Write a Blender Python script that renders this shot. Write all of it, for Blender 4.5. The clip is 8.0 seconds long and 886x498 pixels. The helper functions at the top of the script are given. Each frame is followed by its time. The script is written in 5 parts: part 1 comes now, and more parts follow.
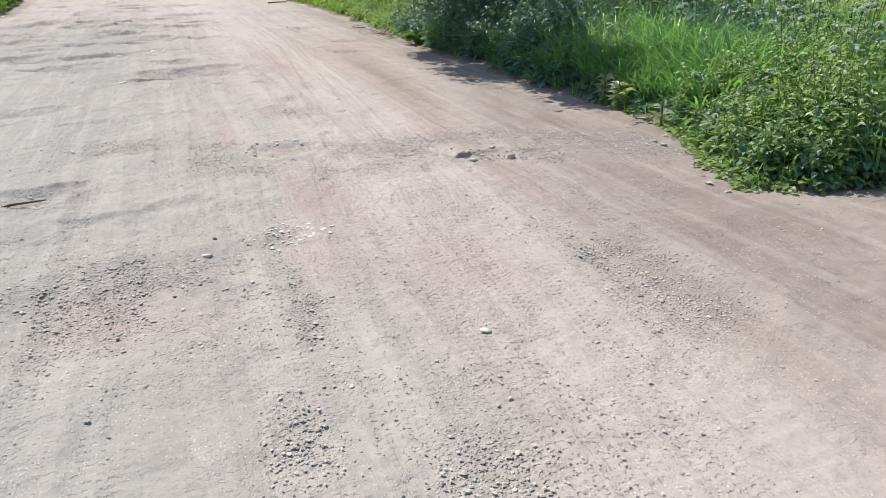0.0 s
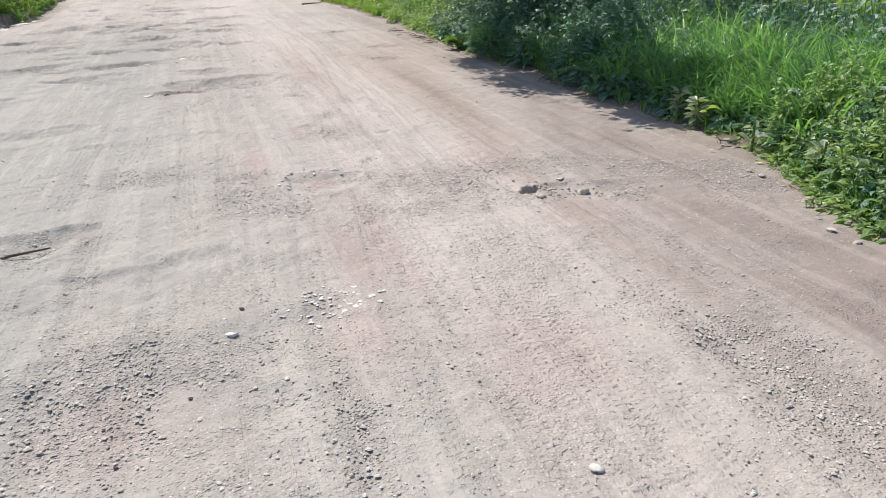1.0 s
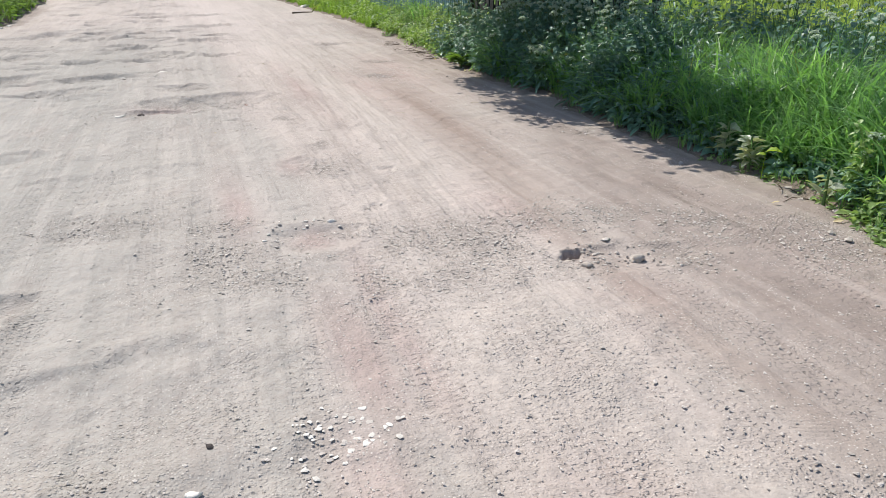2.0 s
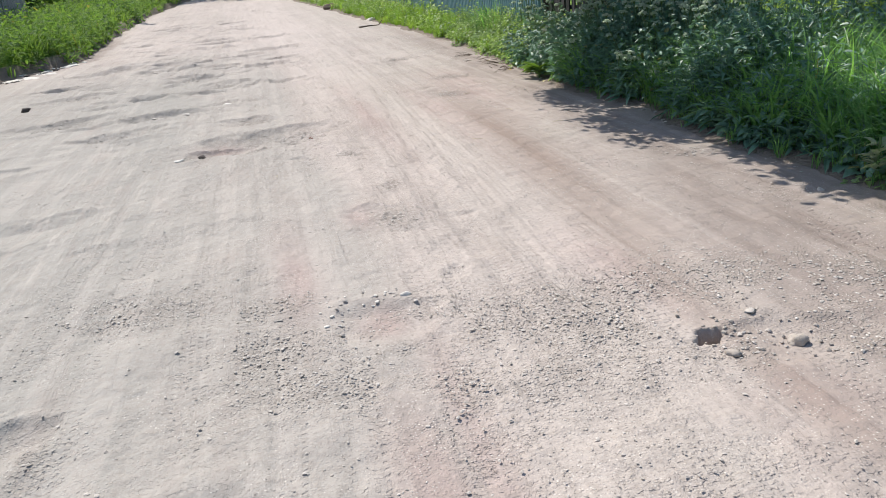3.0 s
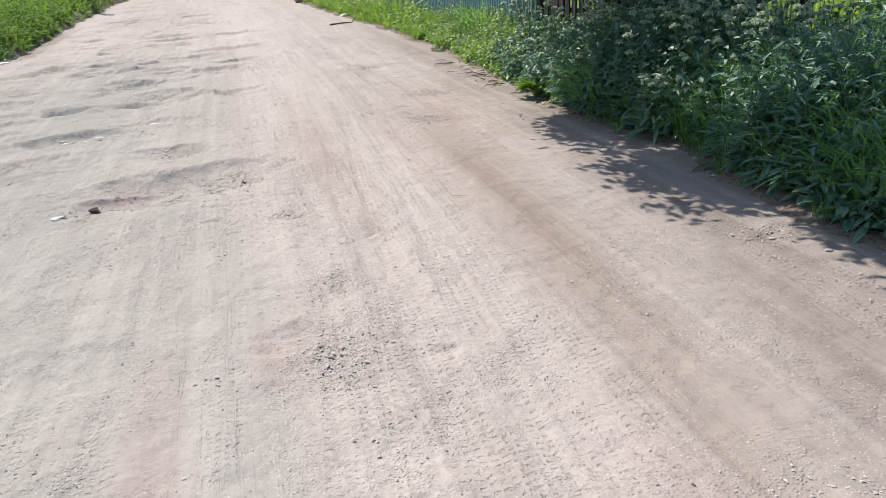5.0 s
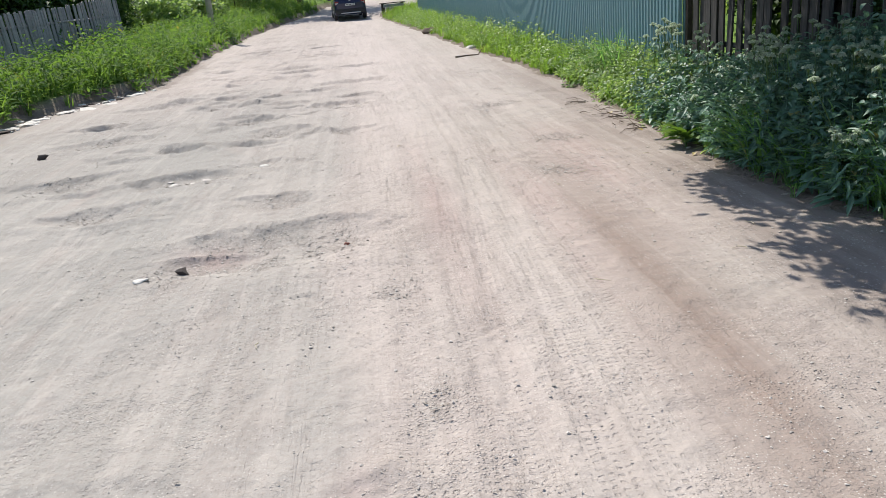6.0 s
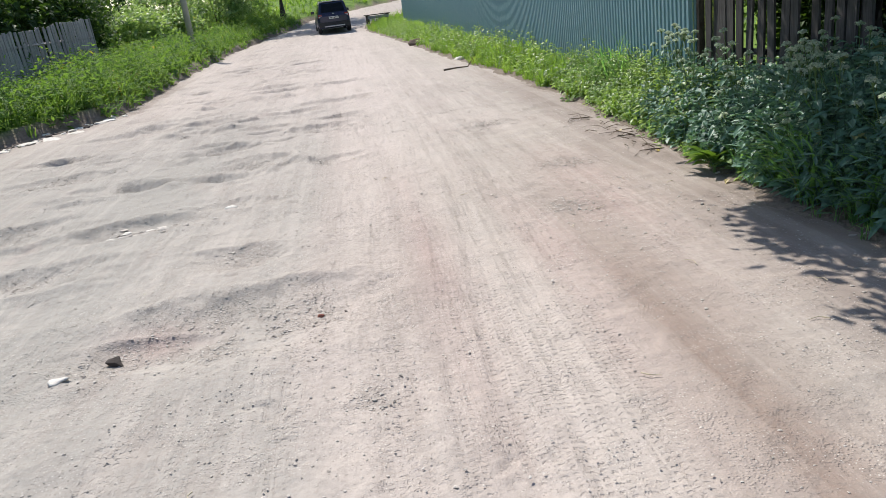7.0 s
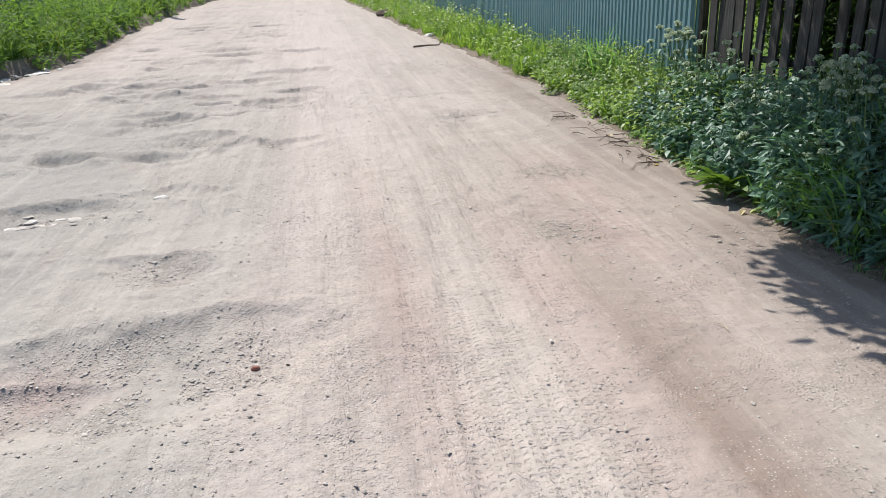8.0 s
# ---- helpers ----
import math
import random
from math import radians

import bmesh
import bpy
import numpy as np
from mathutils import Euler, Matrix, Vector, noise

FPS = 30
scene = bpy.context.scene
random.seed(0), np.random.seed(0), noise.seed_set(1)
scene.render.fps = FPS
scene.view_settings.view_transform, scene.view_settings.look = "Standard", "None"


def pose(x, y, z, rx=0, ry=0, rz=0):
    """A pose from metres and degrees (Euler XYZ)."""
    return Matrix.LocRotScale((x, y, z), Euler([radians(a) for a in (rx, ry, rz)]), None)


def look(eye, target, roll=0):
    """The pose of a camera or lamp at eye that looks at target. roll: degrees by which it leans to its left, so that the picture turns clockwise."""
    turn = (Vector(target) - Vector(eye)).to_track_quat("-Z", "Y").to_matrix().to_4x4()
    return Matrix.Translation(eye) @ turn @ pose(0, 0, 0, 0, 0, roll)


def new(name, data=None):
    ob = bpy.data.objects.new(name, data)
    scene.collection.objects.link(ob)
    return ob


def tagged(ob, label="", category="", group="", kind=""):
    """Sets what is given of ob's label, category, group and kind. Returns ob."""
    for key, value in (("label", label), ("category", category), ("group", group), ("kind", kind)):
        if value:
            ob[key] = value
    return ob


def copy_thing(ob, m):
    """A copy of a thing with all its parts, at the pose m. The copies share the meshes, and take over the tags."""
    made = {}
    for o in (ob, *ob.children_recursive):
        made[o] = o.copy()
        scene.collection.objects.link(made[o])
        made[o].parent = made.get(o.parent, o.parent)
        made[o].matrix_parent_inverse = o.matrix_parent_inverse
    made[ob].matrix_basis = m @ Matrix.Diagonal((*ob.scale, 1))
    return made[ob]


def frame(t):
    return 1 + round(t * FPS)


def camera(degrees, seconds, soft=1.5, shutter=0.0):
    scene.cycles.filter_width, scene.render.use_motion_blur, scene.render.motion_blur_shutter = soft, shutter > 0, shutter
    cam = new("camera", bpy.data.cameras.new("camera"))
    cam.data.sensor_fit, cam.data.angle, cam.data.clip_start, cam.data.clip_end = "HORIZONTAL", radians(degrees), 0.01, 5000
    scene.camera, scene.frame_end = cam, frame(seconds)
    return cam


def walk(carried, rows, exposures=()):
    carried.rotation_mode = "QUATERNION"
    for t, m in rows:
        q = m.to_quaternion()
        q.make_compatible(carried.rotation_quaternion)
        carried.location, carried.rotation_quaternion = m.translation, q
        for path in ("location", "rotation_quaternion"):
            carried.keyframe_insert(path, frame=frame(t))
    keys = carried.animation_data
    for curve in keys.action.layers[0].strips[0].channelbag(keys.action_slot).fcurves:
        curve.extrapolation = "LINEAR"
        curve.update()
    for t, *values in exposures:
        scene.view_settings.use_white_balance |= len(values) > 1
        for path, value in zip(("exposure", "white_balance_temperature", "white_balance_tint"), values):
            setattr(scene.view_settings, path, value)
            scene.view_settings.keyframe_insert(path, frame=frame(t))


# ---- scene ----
cam = camera(61.0, 8.0, soft=0.8)
PATH = [
    (0, (0.031, 0.022, 1.451), (0.663, 1.769, 0.711), -1.6),
    (0.2, (0.041, 0.182, 1.444), (0.645, 1.926, 0.673), 0.3),
    (0.5, (0.032, 0.473, 1.486), (0.651, 2.233, 0.763), 1.3),
    (0.8, (0.061, 0.686, 1.497), (0.659, 2.437, 0.739), -0.7),
    (1, (0.131, 0.834, 1.495), (0.684, 2.606, 0.749), -2.4),
    (1.2, (0.207, 1.04, 1.483), (0.696, 2.859, 0.809), -2.7),
    (2.3, (0.273, 2.011, 1.506), (0.884, 3.756, 0.742), -0.6),
    (2.5, (0.316, 2.17, 1.495), (0.88, 3.92, 0.707), -1.7),
    (2.8, (0.384, 2.443, 1.543), (0.847, 4.259, 0.843), -6.0),
    (3, (0.437, 2.584, 1.572), (0.831, 4.411, 0.859), -6.0),
    (3.2, (0.494, 2.719, 1.564), (0.938, 4.545, 0.878), -5.9),
    (3.5, (0.572, 3.002, 1.554), (1.109, 4.805, 0.877), -4.0),
    (3.8, (0.655, 3.243, 1.548), (1.285, 4.977, 0.775), -3.8),
    (4, (0.734, 3.436, 1.532), (1.368, 5.17, 0.763), -3.8),
    (4.2, (0.812, 3.662, 1.529), (1.369, 5.439, 0.801), -4.2),
    (5.3, (0.983, 4.637, 1.595), (1.354, 6.459, 0.859), -6.0),
    (5.5, (1.01, 4.813, 1.603), (1.287, 6.683, 0.95), -7.4),
    (5.8, (1.083, 5.127, 1.605), (1.221, 7.019, 0.973), -7.1),
    (6, (1.111, 5.339, 1.579), (1.261, 7.227, 0.937), -5.5),
    (6.2, (1.085, 5.517, 1.567), (1.269, 7.42, 0.978), -4.6),
    (6.5, (1.133, 5.828, 1.596), (1.502, 7.686, 0.954), -3.2),
    (6.8, (1.171, 6.146, 1.587), (1.475, 8.01, 0.929), -5.7),
    (6.9, (1.201, 6.213, 1.594), (1.377, 8.105, 0.972), -7.7),
    (7, (1.223, 6.349, 1.592), (1.392, 8.242, 0.969), -7.3),
    (7.3, (1.275, 6.613, 1.589), (1.344, 8.481, 0.879), -5.2),
    (7.5, (1.293, 6.826, 1.582), (1.427, 8.687, 0.859), -4.3),
    (7.7, (1.259, 7.049, 1.588), (1.523, 8.887, 0.845), -2.0),
    (8, (1.236, 7.301, 1.612), (1.522, 9.154, 0.916), -2.4),
]
walk(cam, [(t, look(eye, target, roll)) for t, eye, target, roll in PATH], [(0.0, 0.27)])

# ---- world and sun ----
SUN_AZ, SUN_EL = radians(-20), radians(51)
world = bpy.data.worlds.new("sky")
scene.world = world
world.use_nodes = True
sky = world.node_tree.nodes.new("ShaderNodeTexSky")
sky.sky_type, sky.sun_disc = "NISHITA", False
sky.sun_elevation, sky.sun_rotation = SUN_EL, SUN_AZ
world.node_tree.links.new(sky.outputs[0], world.node_tree.nodes["Background"].inputs[0])
world.node_tree.nodes["Background"].inputs[1].default_value = 0.12
sun_data = bpy.data.lights.new("sun", "SUN")
sun_data.energy, sun_data.angle, sun_data.color = 4.5, radians(0.53), (1.0, 0.945, 0.87)
sun = new("sun", sun_data)
SUN_WAY = Vector((math.sin(SUN_AZ) * math.cos(SUN_EL), math.cos(SUN_AZ) * math.cos(SUN_EL), math.sin(SUN_EL)))
sun.matrix_world = look(SUN_WAY * 60, (0, 0, 0))

rng = np.random.default_rng(7)


# ---- materials ----
class Nodes:
    """Short hand for building one material's nodes."""

    def __init__(self, name):
        self.mat = bpy.data.materials.new(name)
        self.mat.use_nodes = True
        self.nt = self.mat.node_tree
        self.bsdf = self.nt.nodes["Principled BSDF"]
        self.out = self.nt.nodes["Material Output"]

    def put(self, socket, value):
        if isinstance(value, bpy.types.NodeSocket):
            self.nt.links.new(value, socket)
        elif isinstance(value, (tuple, list)) and len(value) == 3 and socket.type == "RGBA":
            socket.default_value = (*value, 1)
        else:
            socket.default_value = value

    def add(self, kind, out=0, settings=None, **ins):
        n = self.nt.nodes.new(kind)
        settings = settings or {}
        if "operation" in settings:
            n.operation = settings["operation"]
        if "use_clamp" in settings:
            n.use_clamp = settings["use_clamp"]
        if "attribute_name" in settings:
            n.attribute_name = settings["attribute_name"]
        if "interpolation_type" in settings:
            n.interpolation_type = settings["interpolation_type"]
        if "feature" in settings:
            n.feature = settings["feature"]
        for k, v in ins.items():
            self.put(n.inputs[int(k[1:])] if k[0] == "i" and k[1:].isdigit() else n.inputs[k], v)
        return n.outputs[out]

    def math(self, op, a, b=0.0, clamp=False):
        return self.add("ShaderNodeMath", 0, {"operation": op, "use_clamp": clamp}, i0=a, i1=b)

    def attr(self, name):
        return self.add("ShaderNodeAttribute", 2, {"attribute_name": name})

    def coords(self, scale=(1, 1, 1), turn=(0, 0, 0)):
        c = self.add("ShaderNodeTexCoord", 3)
        return self.add("ShaderNodeMapping", 0, None, i0=c, i2=turn, i3=scale)

    def noise(self, vec, scale, detail=4.0, rough=0.55):
        return self.add("ShaderNodeTexNoise", 0, None, Vector=vec, Scale=scale, Detail=detail, Roughness=rough)

    def ramp(self, fac, lo, hi, a=0.0, b=1.0):
        return self.add("ShaderNodeMapRange", 0, {"interpolation_type": "SMOOTHSTEP"}, i0=fac, i1=lo, i2=hi, i3=a, i4=b)

    def mix(self, fac, a, b, mode="MIX"):
        n = self.nt.nodes.new("ShaderNodeMix")
        n.data_type, n.blend_type = "RGBA", mode
        self.put(n.inputs[0], fac), self.put(n.inputs[6], a), self.put(n.inputs[7], b)
        return n.outputs[2]

    def bump(self, height, strength, distance, normal=None):
        n = self.nt.nodes.new("ShaderNodeBump")
        self.put(n.inputs["Height"], height)
        n.inputs["Strength"].default_value, n.inputs["Distance"].default_value = strength, distance
        if normal is not None:
            self.put(n.inputs["Normal"], normal)
        return n.outputs[0]

    def set(self, **ins):
        for k, v in ins.items():
            self.put(self.bsdf.inputs[k.replace("_", " ")], v)
        return self.mat


def road_material():
    m = Nodes("dry_sandy_dirt")
    flat, along, wide = m.coords(), m.coords((1, 0.045, 1), (0, 0, radians(3))), m.coords((1, 0.3, 1), (0, 0, radians(3)))
    big, mid, fine = m.noise(flat, 0.55, 3), m.noise(wide, 2.3, 5), m.noise(flat, 34, 6, 0.7)
    streak = m.noise(along, 13, 5, 0.6)
    streak = m.mix(m.ramp(m.noise(flat, 0.7, 2), 0.45, 0.6), streak, m.noise(m.coords((1, 0.05, 1), (0, 0, radians(-4))), 17, 5, 0.6))
    grit = m.noise(flat, 150, 3, 0.7)
    blotch = m.noise(wide, 1.3, 6, 0.6)
    # cream, pinkish and greyish dust in soft patches
    col = m.mix(m.ramp(big, 0.35, 0.65), (0.432, 0.388, 0.346), (0.466, 0.410, 0.368))
    col = m.mix(m.ramp(blotch, 0.50, 0.66, 0, 0.45), col, (0.425, 0.360, 0.327))
    col = m.mix(m.ramp(m.noise(flat, 1.7, 5, 0.6), 0.52, 0.70, 0, 0.5), col, (0.372, 0.345, 0.312))
    col = m.mix(m.math("MULTIPLY", m.attr("lane"), m.ramp(blotch, 0.3, 0.6, 1.0, 0.45)), col, (0.535, 0.468, 0.428))
    col = m.mix(m.math("MULTIPLY", m.attr("grey"), 0.76), col, (0.342, 0.332, 0.303))
    patch = m.ramp(m.noise(wide, 1.1, 3), 0.38, 0.66, 0.05, 1.0)
    col = m.mix(m.math("MULTIPLY", m.ramp(streak, 0.50, 0.66, 0, 0.42), patch), col, (0.56, 0.505, 0.455))
    col = m.mix(m.math("MULTIPLY", m.ramp(streak, 0.36, 0.46, 0.38, 0), patch), col, (0.32, 0.278, 0.248))
    col = m.mix(m.ramp(mid, 0.54, 0.72, 0, 0.5), col, (0.36, 0.31, 0.275))
    col = m.mix(m.math("MULTIPLY", m.attr("pink"), m.ramp(mid, 0.3, 0.6, 0.4, 1.0)), col, (0.42, 0.318, 0.290))
    # browner soil along the right verge; on the left, the bank's shadow painted in
    col = m.mix(m.math("MULTIPLY", m.attr("verge_soil_bank_shade"), m.ramp(mid, 0.3, 0.65, 0.55, 1.0)), col, (0.250, 0.204, 0.178))
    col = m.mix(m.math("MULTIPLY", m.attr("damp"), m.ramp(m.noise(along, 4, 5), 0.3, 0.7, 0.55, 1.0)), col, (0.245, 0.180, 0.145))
    col = m.mix(m.math("MULTIPLY", m.attr("gravel"), m.ramp(fine, 0.4, 0.65, 0.15, 0.7)), col, (0.285, 0.255, 0.225))
    col = m.mix(m.ramp(fine, 0.38, 0.72, 0.0, 0.42), col, (0.28, 0.245, 0.215))
    col = m.mix(m.ramp(grit, 0.56, 0.75, 0, 0.35), col, (0.57, 0.53, 0.48))
    # long pale bands where wheels roll, and thin grooves along them
    band = m.noise(m.coords((1, 0.012, 1), (0, 0, radians(4))), 5.5, 3, 0.6)
    col = m.mix(m.ramp(band, 0.50, 0.60, 0, 0.17), col, (0.56, 0.505, 0.458))
    col = m.mix(m.ramp(band, 0.36, 0.46, 0.17, 0), col, (0.325, 0.283, 0.255))
    hair = m.noise(m.coords((1, 0.012, 1), (0, 0, radians(4.5))), 19, 2, 0.5)
    groove = m.math("MULTIPLY", m.ramp(m.math("ABSOLUTE", m.math("SUBTRACT", hair, 0.5)), 0.0, 0.022, 1, 0), m.ramp(m.noise(m.coords((1, 0.2, 1)), 2.2, 4), 0.52, 0.62))
    col = m.mix(m.math("MULTIPLY", groove, 0.20), col, (0.29, 0.25, 0.225))
    # small light and dark pebbles trodden into the surface
    for size, share, tone in ((95.0, 0.72, (0.62, 0.58, 0.53)), (70.0, 0.84, (0.21, 0.19, 0.17)), (190.0, 0.62, (0.24, 0.215, 0.19))):
        cell = m.nt.nodes.new("ShaderNodeTexVoronoi")
        m.put(cell.inputs["Vector"], flat)
        cell.inputs["Scale"].default_value = size
        sep = m.nt.nodes.new("ShaderNodeSeparateColor")
        m.put(sep.inputs[0], cell.outputs["Color"])
        dot = m.math("MULTIPLY", m.ramp(cell.outputs["Distance"], 0.22, 0.34, 1, 0), m.ramp(sep.outputs[0], share, share + 0.02))
        dot = m.math("MULTIPLY", dot, m.ramp(m.noise(flat, 3.0, 4), 0.40, 0.62, 0.08, 0.85))
        col = m.mix(dot, col, tone)
    # tyre tread: bars across each wheel track in lanes, swept back from its middle line, worn away in places
    xyz = m.nt.nodes.new("ShaderNodeSeparateXYZ")
    m.put(xyz.inputs[0], flat)
    tu = m.attr("track_u")
    wob = m.math("MULTIPLY", m.noise(flat, 11, 5, 0.65), 0.075)
    lane = m.math("MULTIPLY", m.math("ADD", m.math("ADD", tu, 0.3), m.math("MULTIPLY", m.noise(flat, 3, 3), 0.02)), 29.0)
    row = m.math("FLOOR", lane)
    within = m.ramp(m.math("ABSOLUTE", m.math("SUBTRACT", m.math("FRACT", lane), 0.5)), 0.20, 0.40, 1, 0)
    v = m.math("ADD", m.math("ADD", xyz.outputs[1], wob), m.math("MULTIPLY", tu, m.math("SUBTRACT", m.math("MULTIPLY", m.math("MODULO", row, 2.0), 0.5), 0.25)))
    bars = m.math("SINE", m.math("ADD", m.math("MULTIPLY", v, 165.0), m.math("MULTIPLY", row, 2.1)))
    tread = m.math("MULTIPLY", m.math("MULTIPLY", m.ramp(bars, 0.1, 0.85), within), m.attr("tread"))
    tread = m.math("MULTIPLY", tread, m.ramp(m.noise(m.coords((1, 0.16, 1), (0, 0, radians(4))), 6.5, 6, 0.7), 0.41, 0.54))
    tread = m.math("MULTIPLY", tread, m.ramp(m.noise(flat, 21, 4, 0.7), 0.38, 0.58, 0.15, 1.0))
    # pressed bars tinted darker, painting in the thin shadows they hold
    col = m.mix(m.math("MULTIPLY", tread, 0.2), col, (0.30, 0.262, 0.235))
    # crumbs pressed up by wheels, in patches and near the gravel
    vor = m.add("ShaderNodeTexVoronoi", 0, {"feature": "F1"}, Vector=flat, Scale=75.0)
    peb = m.math("MULTIPLY", m.ramp(vor, 0.0, 0.55, 1, 0), m.math("ADD", m.math("MULTIPLY", m.attr("gravel"), 0.95), m.ramp(m.noise(flat, 1.9, 5, 0.65), 0.52, 0.66, 0.03, 0.55)))
    crumb = m.noise(m.coords((1, 1.5, 1)), 48, 3, 0.6)
    lumps = m.math("MULTIPLY", m.ramp(crumb, 0.54, 0.62), m.ramp(m.noise(flat, 2.6, 5, 0.65), 0.48, 0.60, 0.0, 1.0))
    n = m.bump(m.noise(flat, 9, 5, 0.5), 0.5, 0.026)
    n = m.bump(m.noise(along, 30, 4, 0.6), 0.42, 0.010, n)
    n = m.bump(m.math("MULTIPLY", streak, patch), 0.65, 0.018, n)
    n = m.bump(fine, 0.6, 0.008, n)
    n = m.bump(lumps, 0.5, 0.010, n)
    n = m.bump(peb, 0.75, 0.009, n)
    n = m.bump(tread, 0.6, -0.010, n)
    n = m.bump(groove, 0.3, -0.006, n)
    return m.set(Base_Color=col, Roughness=m.ramp(fine, 0.2, 0.8, 0.85, 1.0), Normal=n, Specular_IOR_Level=0.2)


def soil_material():
    m = Nodes("grassy_soil")
    flat = m.coords()
    col = m.mix(m.ramp(m.noise(flat, 1.3, 5), 0.35, 0.65), (0.085, 0.16, 0.03), (0.16, 0.26, 0.045))
    col = m.mix(m.ramp(m.noise(flat, 14, 6), 0.52, 0.75, 0, 0.6), col, (0.10, 0.10, 0.045))
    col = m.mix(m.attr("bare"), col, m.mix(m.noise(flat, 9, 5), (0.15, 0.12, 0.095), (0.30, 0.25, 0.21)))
    return m.set(Base_Color=col, Roughness=0.95, Normal=m.bump(m.noise(flat, 22, 6), 0.9, 0.05), Specular_IOR_Level=0.15)


def leaf_material(name, dark, light, dry=(0.30, 0.27, 0.08), dry_share=0.04, through_light=0.4, gloss=0.45, glow=(1.25, 1.2, 0.5)):
    """Thin green leaf: attribute tint runs from plant to plant, tip from base to end."""
    m = Nodes(name)
    tint, tip = m.attr("tint"), m.attr("tip")
    col = m.mix(m.ramp(tint, 0.0, 1.0), dark, light)
    col = m.mix(m.math("MULTIPLY", tip, 0.35), col, tuple(min(1, c * 1.5 + 0.01) for c in light))
    col = m.mix(m.ramp(tint, 1.0 - dry_share, 1.0 - dry_share + 0.01, 0, 0.8), col, dry)
    col = m.mix(m.ramp(m.noise(m.coords(), 25, 3), 0.4, 0.75, 0, 0.35), col, tuple(c * 0.55 for c in dark))
    m.set(Base_Color=col, Roughness=gloss, Specular_IOR_Level=0.6)
    trans = m.add("ShaderNodeBsdfTranslucent", 0, None, i0=m.mix(1.0, col, glow, "MULTIPLY"))
    both = m.add("ShaderNodeMixShader", 0, None, i0=through_light, i1=m.bsdf.outputs[0], i2=trans)
    m.nt.links.new(both, m.out.inputs[0])
    return m.mat


def stone_material(name, a, b):
    m = Nodes(name)
    pick = m.add("ShaderNodeNewGeometry", 8)
    obj = m.add("ShaderNodeObjectInfo", 5)
    flat = m.coords()
    col = m.mix(m.math("FRACT", m.math("ADD", pick, obj)), a, b)
    col = m.mix(m.ramp(m.noise(flat, 60, 5), 0.4, 0.7, 0, 0.4), col, tuple(c * 0.6 for c in a))
    return m.set(Base_Color=col, Roughness=0.9, Normal=m.bump(m.noise(flat, 90, 5), 0.5, 0.004), Specular_IOR_Level=0.25)


def wood_material(name, a, b, grain=(9, 9, 0.6)):
    m = Nodes(name)
    obj = m.add("ShaderNodeObjectInfo", 5)
    vec = m.add("ShaderNodeVectorMath", 0, {"operation": "ADD"}, i0=m.coords(grain), i1=m.add("ShaderNodeCombineXYZ", 0, None, i0=m.math("MULTIPLY", obj, 31.0), i1=0.0, i2=0.0))
    g = m.noise(vec, 5, 6, 0.65)
    col = m.mix(m.ramp(g, 0.3, 0.7), a, b)
    col = m.mix(m.math("MULTIPLY", obj, 0.5), col, tuple(c * 0.55 for c in a))
    col = m.mix(m.ramp(m.noise(m.coords(), 3.5, 4), 0.5, 0.75, 0, 0.5), col, tuple(c * 0.5 for c in a))
    return m.set(Base_Color=col, Roughness=0.88, Normal=m.bump(g, 0.6, 0.006), Specular_IOR_Level=0.2)


def painted_metal(name, col, rough=0.38, dirt=(0.16, 0.15, 0.12)):
    m = Nodes(name)
    flat = m.coords()
    c = m.mix(m.ramp(m.noise(flat, 2.2, 6, 0.65), 0.5, 0.8, 0, 0.4), col, dirt)
    c = m.mix(m.ramp(m.noise(flat, 0.6, 2), 0.3, 0.7, 0, 0.3), c, tuple(v * 1.35 for v in col))
    return m.set(Base_Color=c, Roughness=m.ramp(m.noise(flat, 7, 5), 0.3, 0.7, rough - 0.08, rough + 0.15), Specular_IOR_Level=0.5)


def plain(name, col, rough=0.6, metal=0.0, coat=0.0, speckle=0.15):
    m = Nodes(name)
    c = m.mix(m.ramp(m.noise(m.coords(), 18, 5), 0.35, 0.7, 0, speckle), col, tuple(v * 0.5 for v in col))
    return m.set(Base_Color=c, Roughness=rough, Metallic=metal, Coat_Weight=coat)


M_ROAD, M_SOIL = road_material(), soil_material()
M_GRASS = leaf_material("tall_bright_grass", (0.048, 0.138, 0.058), (0.215, 0.390, 0.125), through_light=0.5, gloss=0.38, glow=(1.5, 1.6, 0.85))
M_SHORT = leaf_material("sunny_verge_grass", (0.09, 0.185, 0.036), (0.22, 0.35, 0.075), dry_share=0.08, through_light=0.55, gloss=0.6, glow=(1.6, 1.55, 0.75))
M_MEADOW = leaf_material("pale_meadow_grass", (0.16, 0.27, 0.07), (0.32, 0.43, 0.14), dry_share=0.10, through_light=0.55, gloss=0.6, glow=(1.6, 1.5, 0.8))
M_BANK = leaf_material("bank_grass_blades", (0.065, 0.145, 0.030), (0.195, 0.315, 0.065), dry_share=0.06, through_light=0.45, gloss=0.6, glow=(1.5, 1.45, 0.7))
M_BANKWEED = leaf_material("bank_weed_leaves", (0.060, 0.140, 0.036), (0.190, 0.310, 0.080), dry_share=0.03, through_light=0.45, gloss=0.8, glow=(1.45, 1.45, 0.7))
M_HERB = leaf_material("dark_herb_leaves", (0.055, 0.132, 0.098), (0.172, 0.305, 0.220), dry_share=0.015, through_light=0.22, gloss=0.50, glow=(1.3, 1.35, 0.75))
M_WEED = leaf_material("light_weed_leaves", (0.10, 0.195, 0.065), (0.33, 0.445, 0.19), dry_share=0.03, through_light=0.42, gloss=0.45, glow=(1.45, 1.45, 0.75))
